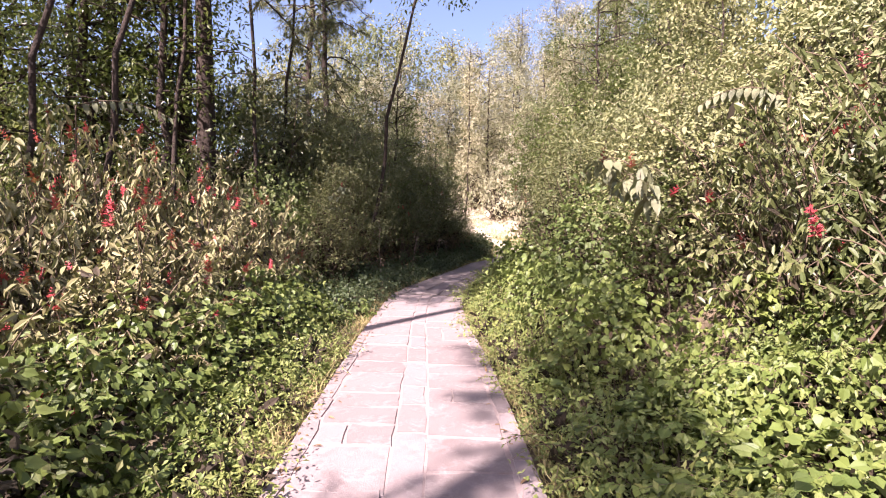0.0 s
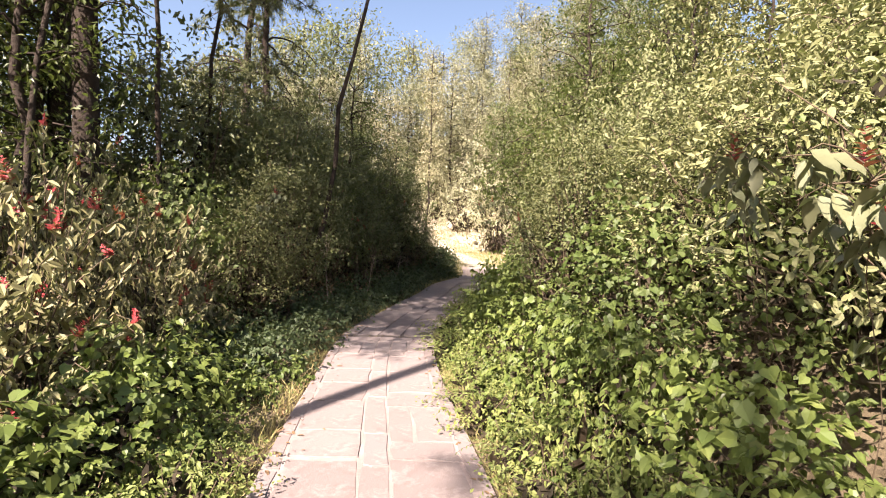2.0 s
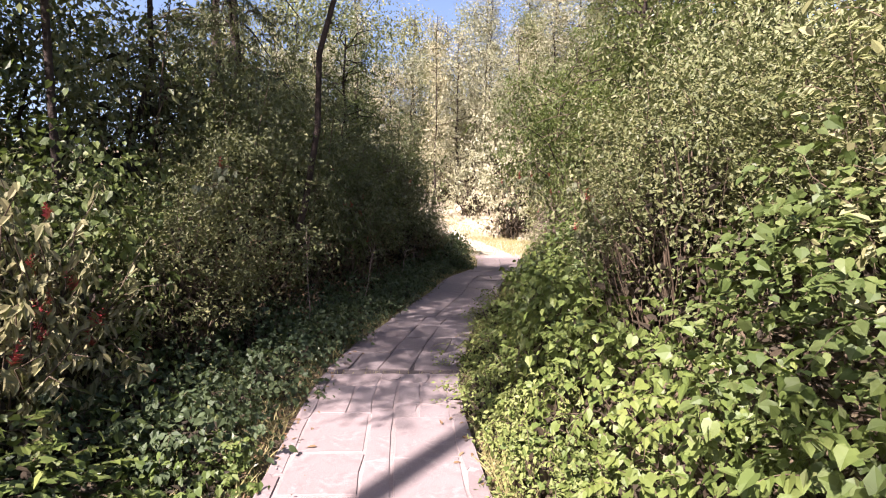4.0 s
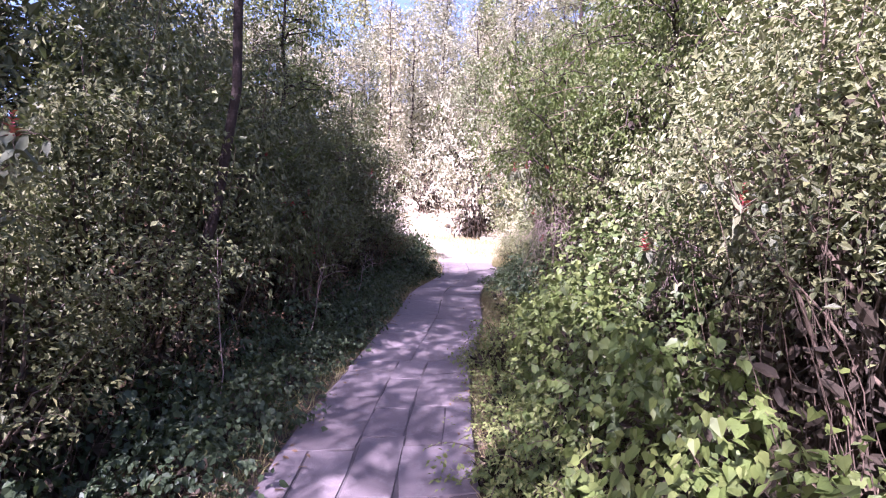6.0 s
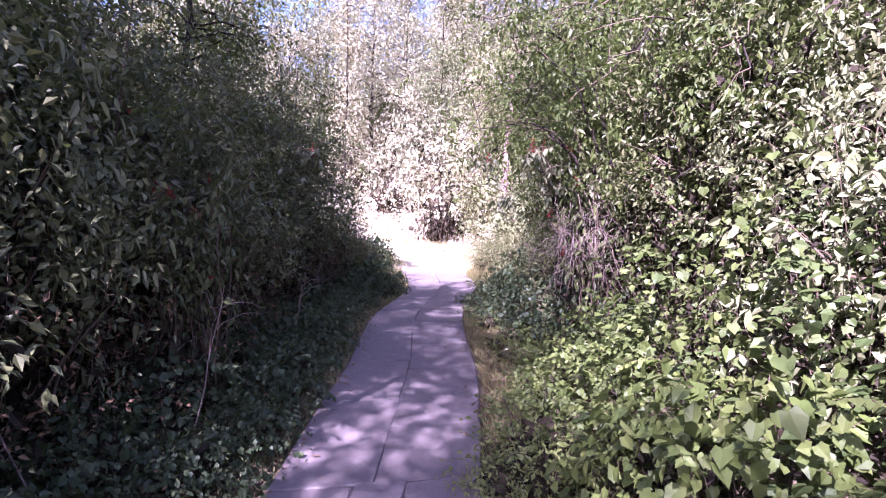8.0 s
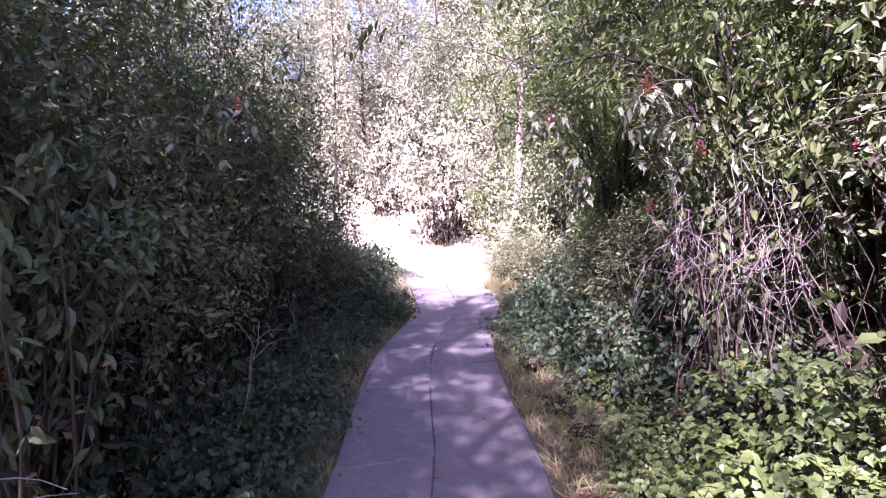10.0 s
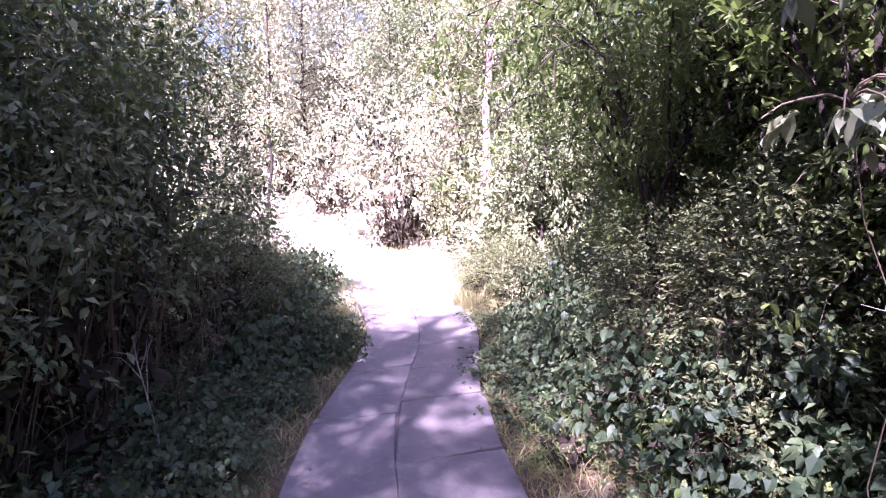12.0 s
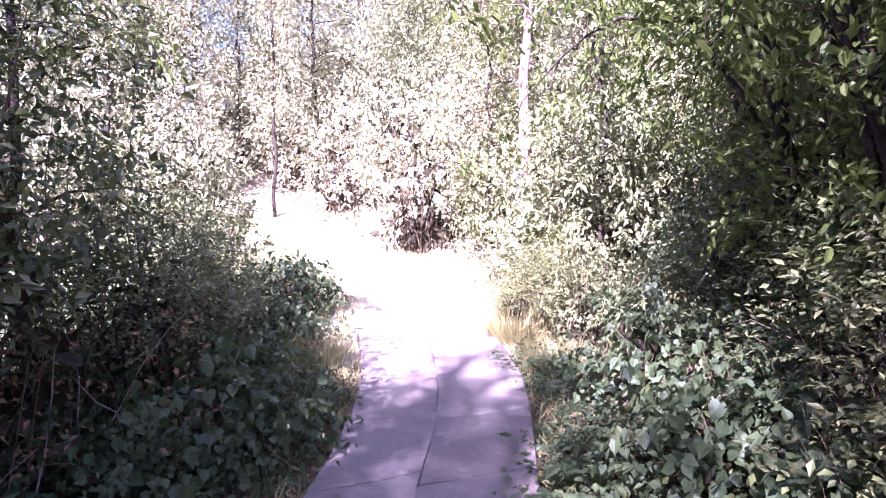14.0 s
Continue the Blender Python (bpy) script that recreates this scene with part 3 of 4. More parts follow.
# vines whose leaf colour already holds the shade
dark_vines = Kind([vine_mound(0.65, 0.55, 720, 0.062, 9, "broad-leaved vine with shade painted into its dark leaves", "shade_vine", HEART_FLAT, SHADE_VINE) for _ in range(3)])
shrubs = Kind([flower_shrub(0.95, 1.9, 80, "olive shrub with drooping leaves and red flower spikes", size=0.095, flowers=0.2) for _ in range(4)])
bank_shrubs = Kind([flower_shrub(0.95, 1.9, 96, "green shrub with hanging leaves and a few red flowers", BANK, 0.08, 0.12, name="bank_shrub") for _ in range(3)])
vine_walls = Kind([vine_mound(0.95, 2.2, 1050, 0.08, 28, "tall bush overgrown with heart-leaved vines", "vine_wall", HEART_FLAT, WALL_VINE) for _ in range(3)])
tall_shrubs = Kind([flower_shrub(1.1, 3.1, 75, "tall arching shrub with drooping leaves and few red flowers", BANK, 0.11, 0.1, 1.4, "tall_shrub", 0.62) for _ in range(2)])
brush = Kind([leafy_bush(0.75, 1.5, 60, 12, 0.045, DRY_LEAF, "brown dry brushwood with withered leaves", "brushwood", "dry brushwood", SMALL, 0.16, 0.1, "dry_brush", 12) for _ in range(2)])
dense = Kind([leafy_bush(1.35, 3.9, 250, 32, 0.066, DENSE, "tall dense dark green bush with bare twigs at its foot", "bush", "dark bushes", SMALL, low=0.36, spread=0.21) for _ in range(4)])
dense_far = Kind([leafy_bush(1.35, 3.9, 210, 22, 0.095, DENSE, "tall dark green bush behind the hedge", "bush", "dark bushes", SMALL, low=0.02, spread=0.2) for _ in range(2)])
near_hill = Kind([leafy_bush(1.35, 2.2, 175, 21, 0.064, HILL, "yellow-green bush with sunlight painted into its leaves", "bush", "bushes on the bank", OVAL, spread=0.17) for _ in range(3)])
hill = Kind([leafy_bush(1.35, 2.2, 115, 19, 0.115, HILL, "yellow-green bush with sunlight painted into its leaves", "bush", "bushes on the bank", spread=0.2) for _ in range(4)])
slope_bushes = Kind([leafy_bush(1.35, 2.2, 130, 20, 0.10, SLOPE, "bush beyond the clearing, sun glare painted into its pale leaves", "bush", "bushes beyond the clearing", spread=0.2) for _ in range(4)])
bank_trees = Kind([broadleaf_tree(6.5, 0.06, 2.2, 1.2, 30, 240, 17, 0.14, HILL, "leafy tree with sunlight painted into its leaves", name="bank_tree") for _ in range(3)])
canopy = Kind([broadleaf_tree(9.5, 0.12, 2.7, 2.0, 34, 230, 25, 0.12, CANOPY, "slender broadleaf tree with dark green leaves") for _ in range(3)])
pines = Kind([pine_tree(13.0, 0.17, 5.0, 3.0, 34, "tall pine with dark bark and drooping needles") for _ in range(3)])
big_pines = Kind([pine_tree(14.5, 0.19, 7.0, 3.3, 30, "big pine with a dark trunk and heavy drooping crown", 0.45, "pine_tree", 6, 28) for _ in range(2)])
bare_pines = Kind([pine_tree(14.0, 0.17, 9.6, 2.6, 16, "pine with a long bare trunk and small crown")])
overhang = Kind([arching_tree(4.6, 2.4, 12, 400, 24, 0.08, BOUGH, "many-stemmed tree with dark boughs arching over the path side") for _ in range(3)])
far_trees = Kind([broadleaf_tree(9.0, 0.10, 3.0, 0.8, 44, 420, 20, 0.15, SLOPE, "leafy slope tree beyond the clearing, sun glare painted into its leaves", name="slope_tree") for _ in range(3)])
# added to cast dappled shade; their crowns stay above the view
shade_trees = Kind([broadleaf_tree(11.0, 0.055, 3.0, 6.9, 28, 112, 30, 0.13, CANOPY, "slender leaning tree added for the shade of its high crown", k, "high_crowned_tree") for k in ((1.9, 0.1), (0.9, -0.3))])
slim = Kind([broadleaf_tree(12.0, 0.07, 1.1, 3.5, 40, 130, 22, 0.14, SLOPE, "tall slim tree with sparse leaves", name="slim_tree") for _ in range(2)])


def j(a):
    return RNG.uniform(-a, a)


y = 1.6
while y < 21.6:
    lf, rt = edges(y)
    # verge beside the stones
    if y < 12.8:
        weeds.put(rt + 0.24 + j(0.08), y + j(0.2), RNG.uniform(0.7, 1.0), RNG.uniform(0.7, 1.1))
        weeds.put(rt + 0.6 + j(0.1), y + 0.3 + j(0.2), RNG.uniform(0.9, 1.3), RNG.uniform(0.8, 1.2))
        low_vines.put(rt + 0.55 + j(0.12), y + j(0.2), RNG.uniform(0.7, 1.0))
    elif y > 18.2:
        dark_vines.put(rt + 0.42 + j(0.12), y + j(0.2), RNG.uniform(0.7, 1.0), 0.6)
    if y < 6.5:
        weeds.put(lf - 0.3 + j(0.08), y + j(0.2), RNG.uniform(0.7, 1.0), RNG.uniform(0.7, 1.1))
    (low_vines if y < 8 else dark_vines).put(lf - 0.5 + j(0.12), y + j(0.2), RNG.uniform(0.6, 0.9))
    y += 0.62
y = 2.3
while y < 20.5:
    lf, rt = edges(y)
    if y < 13.2:
        vines.put(rt + 1.05 + j(0.12), y + j(0.2), RNG.uniform(0.85, 1.1), (0.6 if y < 3.6 else RNG.uniform(0.95, 1.3)))
    elif y > 16.4:
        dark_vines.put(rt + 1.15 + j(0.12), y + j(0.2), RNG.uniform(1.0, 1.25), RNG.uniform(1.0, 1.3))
    (vines if y < 8.2 else dark_vines).put(lf - 1.15 + j(0.15), y + j(0.2), RNG.uniform(0.85, 1.1), RNG.uniform(0.7, 1.0) if y < 8.2 else RNG.uniform(0.9, 1.2))
    y += 0.85
y = 1.9
while y < 13.5:
    lf, rt = edges(y)
    if 8.2 < y < 10.4:
        dense.put(rt + 2.0 + j(0.15), y + j(0.25), 0.75, RNG.uniform(0.95, 1.1))
    elif 5.0 < y < 8.3 or y > 10.3:
        vine_walls.put(rt + 1.75 + j(0.15), y + j(0.25), RNG.uniform(0.8, 1.0), RNG.uniform(0.75, 0.95))
    else:
        bank_shrubs.put(rt + (2.35 if y < 5 else 1.95) + j(0.2), y + j(0.25), RNG.uniform(0.85, 1.05), RNG.uniform(1.0, 1.25))
    # dark-leaved bushes stand in for the shade on this part of the bank
    if 5.4 < y < 9.5:
        dense.put(rt + 2.8 + j(0.2), y + 0.5, 0.72, RNG.uniform(0.8, 0.95))
    elif y < 9.5:
        bank_shrubs.put(rt + 2.9 + j(0.2), y + 0.5 + j(0.25), RNG.uniform(0.95, 1.1), RNG.uniform(1.0, 1.25))
    else:
        near_hill.put(rt + 2.7 + j(0.2), y + 0.4 + j(0.25), RNG.uniform(0.75, 0.9), RNG.uniform(1.2, 1.4))
    if y < 9.0:
        shrubs.put(lf - 1.75 + j(0.15), y + j(0.3), RNG.uniform(0.85, 1.0), RNG.uniform(0.85, 1.0) if y < 6 else 1.2)
        shrubs.put(lf - 2.8 + j(0.2), y + j(0.3), RNG.uniform(0.95, 1.1), RNG.uniform(1.2, 1.35) if y < 5.5 else 1.5)
        shrubs.put(lf - 3.8 + j(0.3), y + j(0.3), RNG.uniform(0.95, 1.15), 1.4)
        shrubs.put(lf - 5.2 + j(0.3), y + j(0.3), RNG.uniform(0.95, 1.2), 1.3)
    y += 1.0
for x, y in ((1.5, 1.5), (2.0, 2.2), (2.6, 2.6), (1.6, 2.4), (2.3, 3.3), (1.9, 2.8), (1.5, 3.1), (2.5, 2.1), (1.2, 2.2), (2.1, 1.7), (2.9, 3.2), (1.9, 3.5), (-1.9, 1.7), (-2.6, 2.0), (-2.0, 2.5), (-3.0, 2.9)):
    low_vines.put(x, y, RNG.uniform(0.9, 1.2))
# shaded wall of bushes on the path's left
for y in np.arange(12.4, 20.4, 1.1):
    lf, rt = edges(y)
    dense.put(lf - 1.95 + j(0.2), y + j(0.3), RNG.uniform(0.85, 1.0), RNG.uniform(1.0, 1.25))
    if int(y * 10) % 2 == 0:
        dense_far.put(lf - 4.0 + j(0.5), y + j(0.5), RNG.uniform(1.1, 1.3), RNG.uniform(0.95, 1.2))
for x, y, s in ((-7, 13.5, 1.3), (-10, 10.0, 1.1), (-4.5, 22.5, 1.2), (-9.5, 7.0, 1.1), (-12.0, 6, 1.2), (-8.2, 9.6, 1.2), (-7.0, 8.3, 1.0), (-11.5, 13.5, 1.4), (-6.2, 10.8, 1.0)):
    dense_far.put(x, y, s, 1.1)
# light hill leaves here stand in for sun on the left bushes
for x, y, s, tall in ((-3.6, 9.6, 0.9, 1.1), (-4.9, 9.6, 1.0, 1.2), (-2.9, 10.9, 0.8, 1.15), (-3.9, 11.0, 0.95, 1.25), (-5.0, 11.4, 1.0, 1.3)):
    near_hill.put(x, y, s, tall)
for x, y in ((-3.0, 9.7), (-3.4, 10.6), (-3.1, 11.5)):
    vine_walls.put(x, y, 0.9, 1.2)
for x, y, s in ((-2.3, 10.3, 0.62), (-2.2, 11.5, 0.75)):
    dense.put(x, y, s, 1.0)
for y in np.arange(13.6, 19.6, 1.15):
    dense.put(edges(y)[0] - 3.1 + j(0.2), y + j(0.3), RNG.uniform(0.95, 1.05), RNG.uniform(1.25, 1.4))
# dark bushes on the right that lean over the bend
dense.put(3.7, 13.8, 0.9, 1.15)
for x, y, s in ((5.6, 15.3, 1.1), (6.2, 17.2, 1.15), (6.6, 19.2, 1.15), (7.2, 21.2, 1.0)):
    dense_far.put(x, y, s, 1.12)
dense.put(0.6, 21.3, 0.7, 0.85)
dense.put(0.85, 22.9, 0.62, 0.8)
for x, y, s in ((0.5, 24.6, 0.8), (-0.6, 26.2, 0.9), (5.2, 22.3, 0.45), (5.7, 23.3, 0.5), (6.4, 24.4, 0.6), (5.3, 21.2, 0.4)):
    hill.put(x, y, s, 1.35)
tall_shrubs.put(3.2, 15.1, 0.85)
tall_shrubs.put(-1.0, 14.7, 0.85)
# brighter leaves in place of sunlight that the trees block
near_hill.put(-2.5, 13.3, 0.95, 2.0)
near_hill.put(-2.9, 12.2, 0.9, 1.5)
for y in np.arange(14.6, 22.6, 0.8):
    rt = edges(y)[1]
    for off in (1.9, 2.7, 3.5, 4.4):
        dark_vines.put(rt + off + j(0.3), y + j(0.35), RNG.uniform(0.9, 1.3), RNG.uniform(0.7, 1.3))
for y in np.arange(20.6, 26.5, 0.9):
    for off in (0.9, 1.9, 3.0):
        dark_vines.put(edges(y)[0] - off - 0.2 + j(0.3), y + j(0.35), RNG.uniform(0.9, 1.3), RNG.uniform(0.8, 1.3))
for y in np.arange(10.5, 21.5, 0.85):
    brush.put(edges(y)[0] - 1.5 + j(0.2), y + j(0.4), RNG.uniform(0.85, 1.1), RNG.uniform(0.9, 1.3))
# dark bushes that stand in for the deep shade of the hollow
for y in np.arange(15.8, 20.6, 0.9):
    dense_far.put(edges(y)[1] + 2.5 + j(0.2), y, 0.62, RNG.uniform(0.75, 0.9))
# trees added to block sky light above the hollow
for x, y, s in ((6.6, 16.4, 0.72), (7.0, 18.6, 0.75), (6.0, 14.2, 0.66), (7.6, 20.6, 0.7), (8.4, 16.8, 0.8)):
    canopy.put(x, y, s)
for x, y, s in ((-2.4, 16.6, 0.8), (-1.7, 18.6, 0.8), (-1.0, 20.3, 0.62), (-3.2, 14.6, 0.9)):
    overhang.put(x, y, s)
for y in (15.4, 17.6, 19.3, 20.8):
    brush.put(edges(y)[1] + 2.2 + j(0.3), y, RNG.uniform(0.8, 1.0))
# the sunny bank
for off, step in ((3.2, 1.5), (4.7, 1.7), (6.6, 2.1), (9.0, 2.5), (12.0, 3.2)):
    y = 1.0 + off * 0.35
    while y < 30:
        rt = edges(y)[1]
        if y < 13 or y > 23 or off > 6:
            (near_hill if off < 5 and y < 16 else hill).put(rt + off + j(0.4), y + j(0.6), RNG.uniform(0.85, 1.3) * (1 + off * 0.02), RNG.uniform(0.9, 1.4))
        y += step
for x, y, s in ((4.6, 8.8, 0.62), (6.2, 7.2, 0.75), (5.4, 12.0, 0.8), (7.5, 10.2, 0.9), (8.8, 7.8, 0.9), (7.2, 14.6, 1.0), (9.0, 17.5, 1.1), (7.6, 21.0, 1.1),
                (6.6, 24.0, 0.9), (10.2, 22.5, 1.2), (9.4, 26.5, 1.1), (11.5, 13.5, 1.1), (12.5, 10.0, 1.1), (8.5, 31.0, 1.2), (13, 18, 1.2)):
    bank_trees.put(x, y, s)
for x, y in ((2.5, 13.5), (2.95, 13.9), (3.1, 14.6), (2.35, 14.0)):
    vines.put(x, y, 0.8, RNG.uniform(0.8, 1.0))
for x, y in ((1.75, 13.3), (2.3, 13.0), (2.0, 13.9), (2.3, 14.1), (2.9, 15.5), (3.1, 16.4), (2.4, 14.9), (3.4, 17.0), (2.75, 15.1), (2.65, 14.4)):
    low_vines.put(x, y, RNG.uniform(0.7, 0.95))
for y in np.arange(14.2, 18.4, 0.3):
    weeds.put(edges(y)[1] + RNG.uniform(0.35, 1.3), y, RNG.uniform(0.5, 0.9), RNG.uniform(0.6, 1.0))
for y in np.arange(15.0, 17.4, 0.6):
    dark_vines.put(edges(y)[1] + 1.35 + j(0.2), y, 0.8, 0.9)
# behind the clearing
for y, xs in ((26, (8.0, 9.8, -2.2, -4.2)), (28.5, (7.2, 9.2, -1.4, -3.8)), (31, (5.4, 7.2, 9.5, 11.5, -1.6, -4)), (34, (3.6, 5.6, 7.6, 10.0, 13, -1.2, -4.0)),
              (37.5, (2.6, 4.6, 6.8, 9.0, 12, 15, -2.0, -5)), (42, (-0.6, 1.8, 4.2, 7.0, 10.0, 14.0, 18, -4, -7)),
              (47, (-1, 2.0, 5.0, 8.5, 12.0, 16, 20, -5, -9)), (54, (-6, 0.5, 6, 12, 19, -13))):
    for x in xs:
        slope_bushes.put(x + j(0.5), y + j(0.8), RNG.uniform(1.15, 1.5) + (y - 26) * 0.02, RNG.uniform(1.0, 1.5))
for x, y, s in ((-3.6, 27.5, 0.8), (6.0, 34, 1.0), (2.2, 41, 1.3), (8.6, 40, 1.3), (-7, 33, 1.2), (-10, 29, 1.2), (13, 44, 1.5), (-2.5, 46, 1.4), (-12, 38, 1.5), (-5.0, 39, 2.0), (-7.5, 41, 2.1), (-9.5, 36, 1.8), (-3.4, 43, 1.9), (0.5, 47, 1.9), (19, 38, 1.5), (6, 52, 1.5), (-14, 22, 1.2)):
    bank_trees.put(x, y, s)
# trees
# shade casters, placed up-sun of the path and the right hollow
for k, (x, y) in enumerate(((-1.9, 12.2), (-4.2, 12.9))):
    shade_trees.builds[k].location = (x, y, gz(x, y))
    shade_trees.used.add(k)
for x, y, s in ((-5.0, 5.8, 0.85), (-5.9, 5.0, 0.95), (-5.2, 7.4, 1.0), (-4.7, 9.0, 0.95), (-3.6, 10.9, 0.9)):
    shade_trees.put(x, y, s)
big_pines.put(-4.4, 10.0)
big_pines.put(-5.25, 10.6)
bare_pines.put(-5.0, 1.6)
for x, y, s in ((-4.6, -3.6, 1.0), (-4.6, 17.0, 0.9), (-3.3, 15.6, 0.78), (8.6, 27.5, 0.95)):
    pines.put(x, y, s)
for x, y, s in ((3.4, 15.0, 0.72), (4.1, 14.2, 0.85), (4.1, 16.4, 0.95), (4.9, 17.6, 1.0), (5.0, 19.3, 0.95), (4.5, 18.5, 0.85), (6.2, 20.6, 1.0), (5.6, 15.6, 1.15)):
    overhang.put(x, y, s)
for x in np.arange(-13.0, 17.0, 2.3):
    far_trees.put(x + j(0.5), 39.0 + j(2.0), RNG.uniform(0.85, 1.08))
for x in np.arange(-9.0, 22.0, 3.1):
    far_trees.put(x + j(0.8), 47.0 + j(2.0), RNG.uniform(0.95, 1.2))
# tree at (-5.3, 4.5): out of view, added to shade the left verge
for x, y, s in ((-7.6, 9.0, 1.0), (-8.6, 13.5, 1.1), (-5.4, 6.3, 0.55), (-5.3, 4.5, 0.62), (-5.1, 9.6, 0.85), (-5.4, 10.4, 0.7), (-6.6, 10.6, 0.9), (-9.8, 7.0, 1.1),
                (-1.5, 16.9, 0.6), (-1.5, 20.2, 0.62), (-0.3, 21.6, 0.5), (3.9, 13.6, 0.66), (-8.8, 8.4, 1.05), (-6.6, 9.7, 1.0), (-7.8, 11.0, 1.1)):
    canopy.put(x, y, s)
# the left ones take the lit leaf colour instead of the dark canopy's
for x, y, s in ((-5.2, 12.2, 0.72), (-5.8, 14.2, 0.8), (-4.2, 13.4, 0.66), (6.3, 27.9, 0.95)):
    bank_trees.put(x, y, s)
for x, y, s in ((5.8, 25.3, 0.7), (6.7, 25.8, 0.75), (7.3, 26.6, 0.8)):
    slope_bushes.put(x, y, s)
for x, y, s in ((-2.9, 34.0, 1.1), (1.6, 34.5, 0.95), (-6.5, 31.0, 0.9), (6.5, 46, 1.0)):
    slim.put(x, y, s)
# rounded bush at the edge of the clearing
dense.put(4.75, 22.9, 0.5, 0.66)
dense.put(5.5, 23.6, 0.5, 0.75)


def hide_builds():
    """Every build has found its place."""
    for k in (vines, low_vines, dark_vines, shrubs, bank_shrubs, vine_walls, tall_shrubs, dense, hill, bank_trees, canopy, pines, slim, big_pines, overhang, brush, dense_far, near_hill, shade_trees, bare_pines, far_trees, slope_bushes, weeds):
        assert len(k.used) == len(k.builds)


hide_builds()


# ---- grass ----
def grass(name, spots, height, label, lean=0.5):
    spots = np.array(spots)
    n = len(spots)
    z = np.array([gz(x, y) for x, y in spots]) - 0.02
    p = np.column_stack([spots, z])
    d = RNG.normal(0, lean, (n, 3))
    d[:, 2] = 1.0
    up = RNG.normal(0, 1, (n, 3))
    up[:, 2] = 0.2
    ob = new(name, leaves(name, BLADE, p, d, up, RNG.uniform(height * 0.4, height * 1.2, n)))
    ob.data.materials.append(GRASS)
    return tagged(ob, label, "grass", kind="stuff")


spots = []
for k in range(36000):
    y = RNG.uniform(21.6, 35)
    lf, rt = edges(y)
    x = RNG.uniform(lf - 2.6, rt + 3.4)
    if lf + 0.3 < x < rt - 0.3 and (RNG.uniform() < 0.9):
        continue
    spots.append((x, y))
grass("grass", spots, 0.2, "short sunlit grass of the clearing")
spots = []
for k in range(16000):
    y = RNG.uniform(1.8, 22.2)
    lf, rt = edges(y)
    o = abs(RNG.normal(0, 0.22 if y < 9 else 0.34))
    spots.append((rt + 0.03 + o, y) if RNG.uniform() < 0.62 else (lf - 0.04 - o, y))
for k in range(260):
    y = RNG.uniform(10.06, 10.19)
    lf, rt = edges(y)
    spots.append((RNG.uniform(lf, rt), y))
grass("verge_grass", spots, 0.17, "pale thin grass along the path edge", 0.7)


def grass_tuft(x, y, r, h, n):
    a, q = RNG.uniform(0, 6.283, n), np.sqrt(RNG.uniform(0, 1, n)) * r
    p = np.stack([np.cos(a) * q, np.sin(a) * q, np.zeros(n)], 1)
    d = outward(p) * RNG.uniform(0.05, 0.8, (n, 1)) + np.array([0, 0, 1.0])
    root = new("grass_clump", leaves("grass_clump", THIN_BLADE, p, d, RNG.normal(0, 1, (n, 3)), RNG.uniform(h * 0.5, h * 1.1, n)))
    root.data.materials.append(GRASS)
    root.location = (x, y, gz(x, y) - 0.02)
    tagged(root, "tall dry grass clump at the edge of the clearing", "grass", "grass clumps")


for x, y, r, h in ((4.5, 22.8, 0.34, 0.5), (4.95, 23.4, 0.36, 0.55), (5.4, 24.1, 0.4, 0.55), (4.35, 21.7, 0.28, 0.4), (5.9, 25.0, 0.4, 0.6), (1.6, 21.2, 0.3, 0.4), (1.9, 22.5, 0.3, 0.4)):
    grass_tuft(x, y, r, h, 1000)


def fallen_leaves():
    n = 1500
    p = []
    for k in range(n):
        y = RNG.uniform(1.5, 22)
        lf, rt = edges(y)
        o = abs(RNG.normal(0, 0.16))
        x = lf - 0.2 + o if RNG.uniform() < 0.7 else rt + 0.12 - o * 0.7
        p.append((x, y, (way_z(y) + 0.012) if lf < x < rt else gz(x, y) + 0.015))
    for k in range(900):
        y = RNG.uniform(14.6, 17.4)
        x = edges(y)[1] + RNG.uniform(0.05, 0.95)
        p.append((x, y, gz(x, y) + 0.02))
    n = len(p)
    p = np.array(p)
    d = RNG.normal(0, 1, (n, 3))
    d[:, 2] *= 0.15
    ob = new("fallen_leaves", leaves("fallen_leaves", LANCE, p, d, np.tile([[0, 0, 1.0]], (n, 1)) + RNG.normal(0, 0.2, (n, 3)), RNG.uniform(0.03, 0.075, n)))
    ob.data.materials.append(DRY_LEAF)
    tagged(ob, "dry brown leaves strewn on the path edges", "leaf litter", kind="stuff")


fallen_leaves()


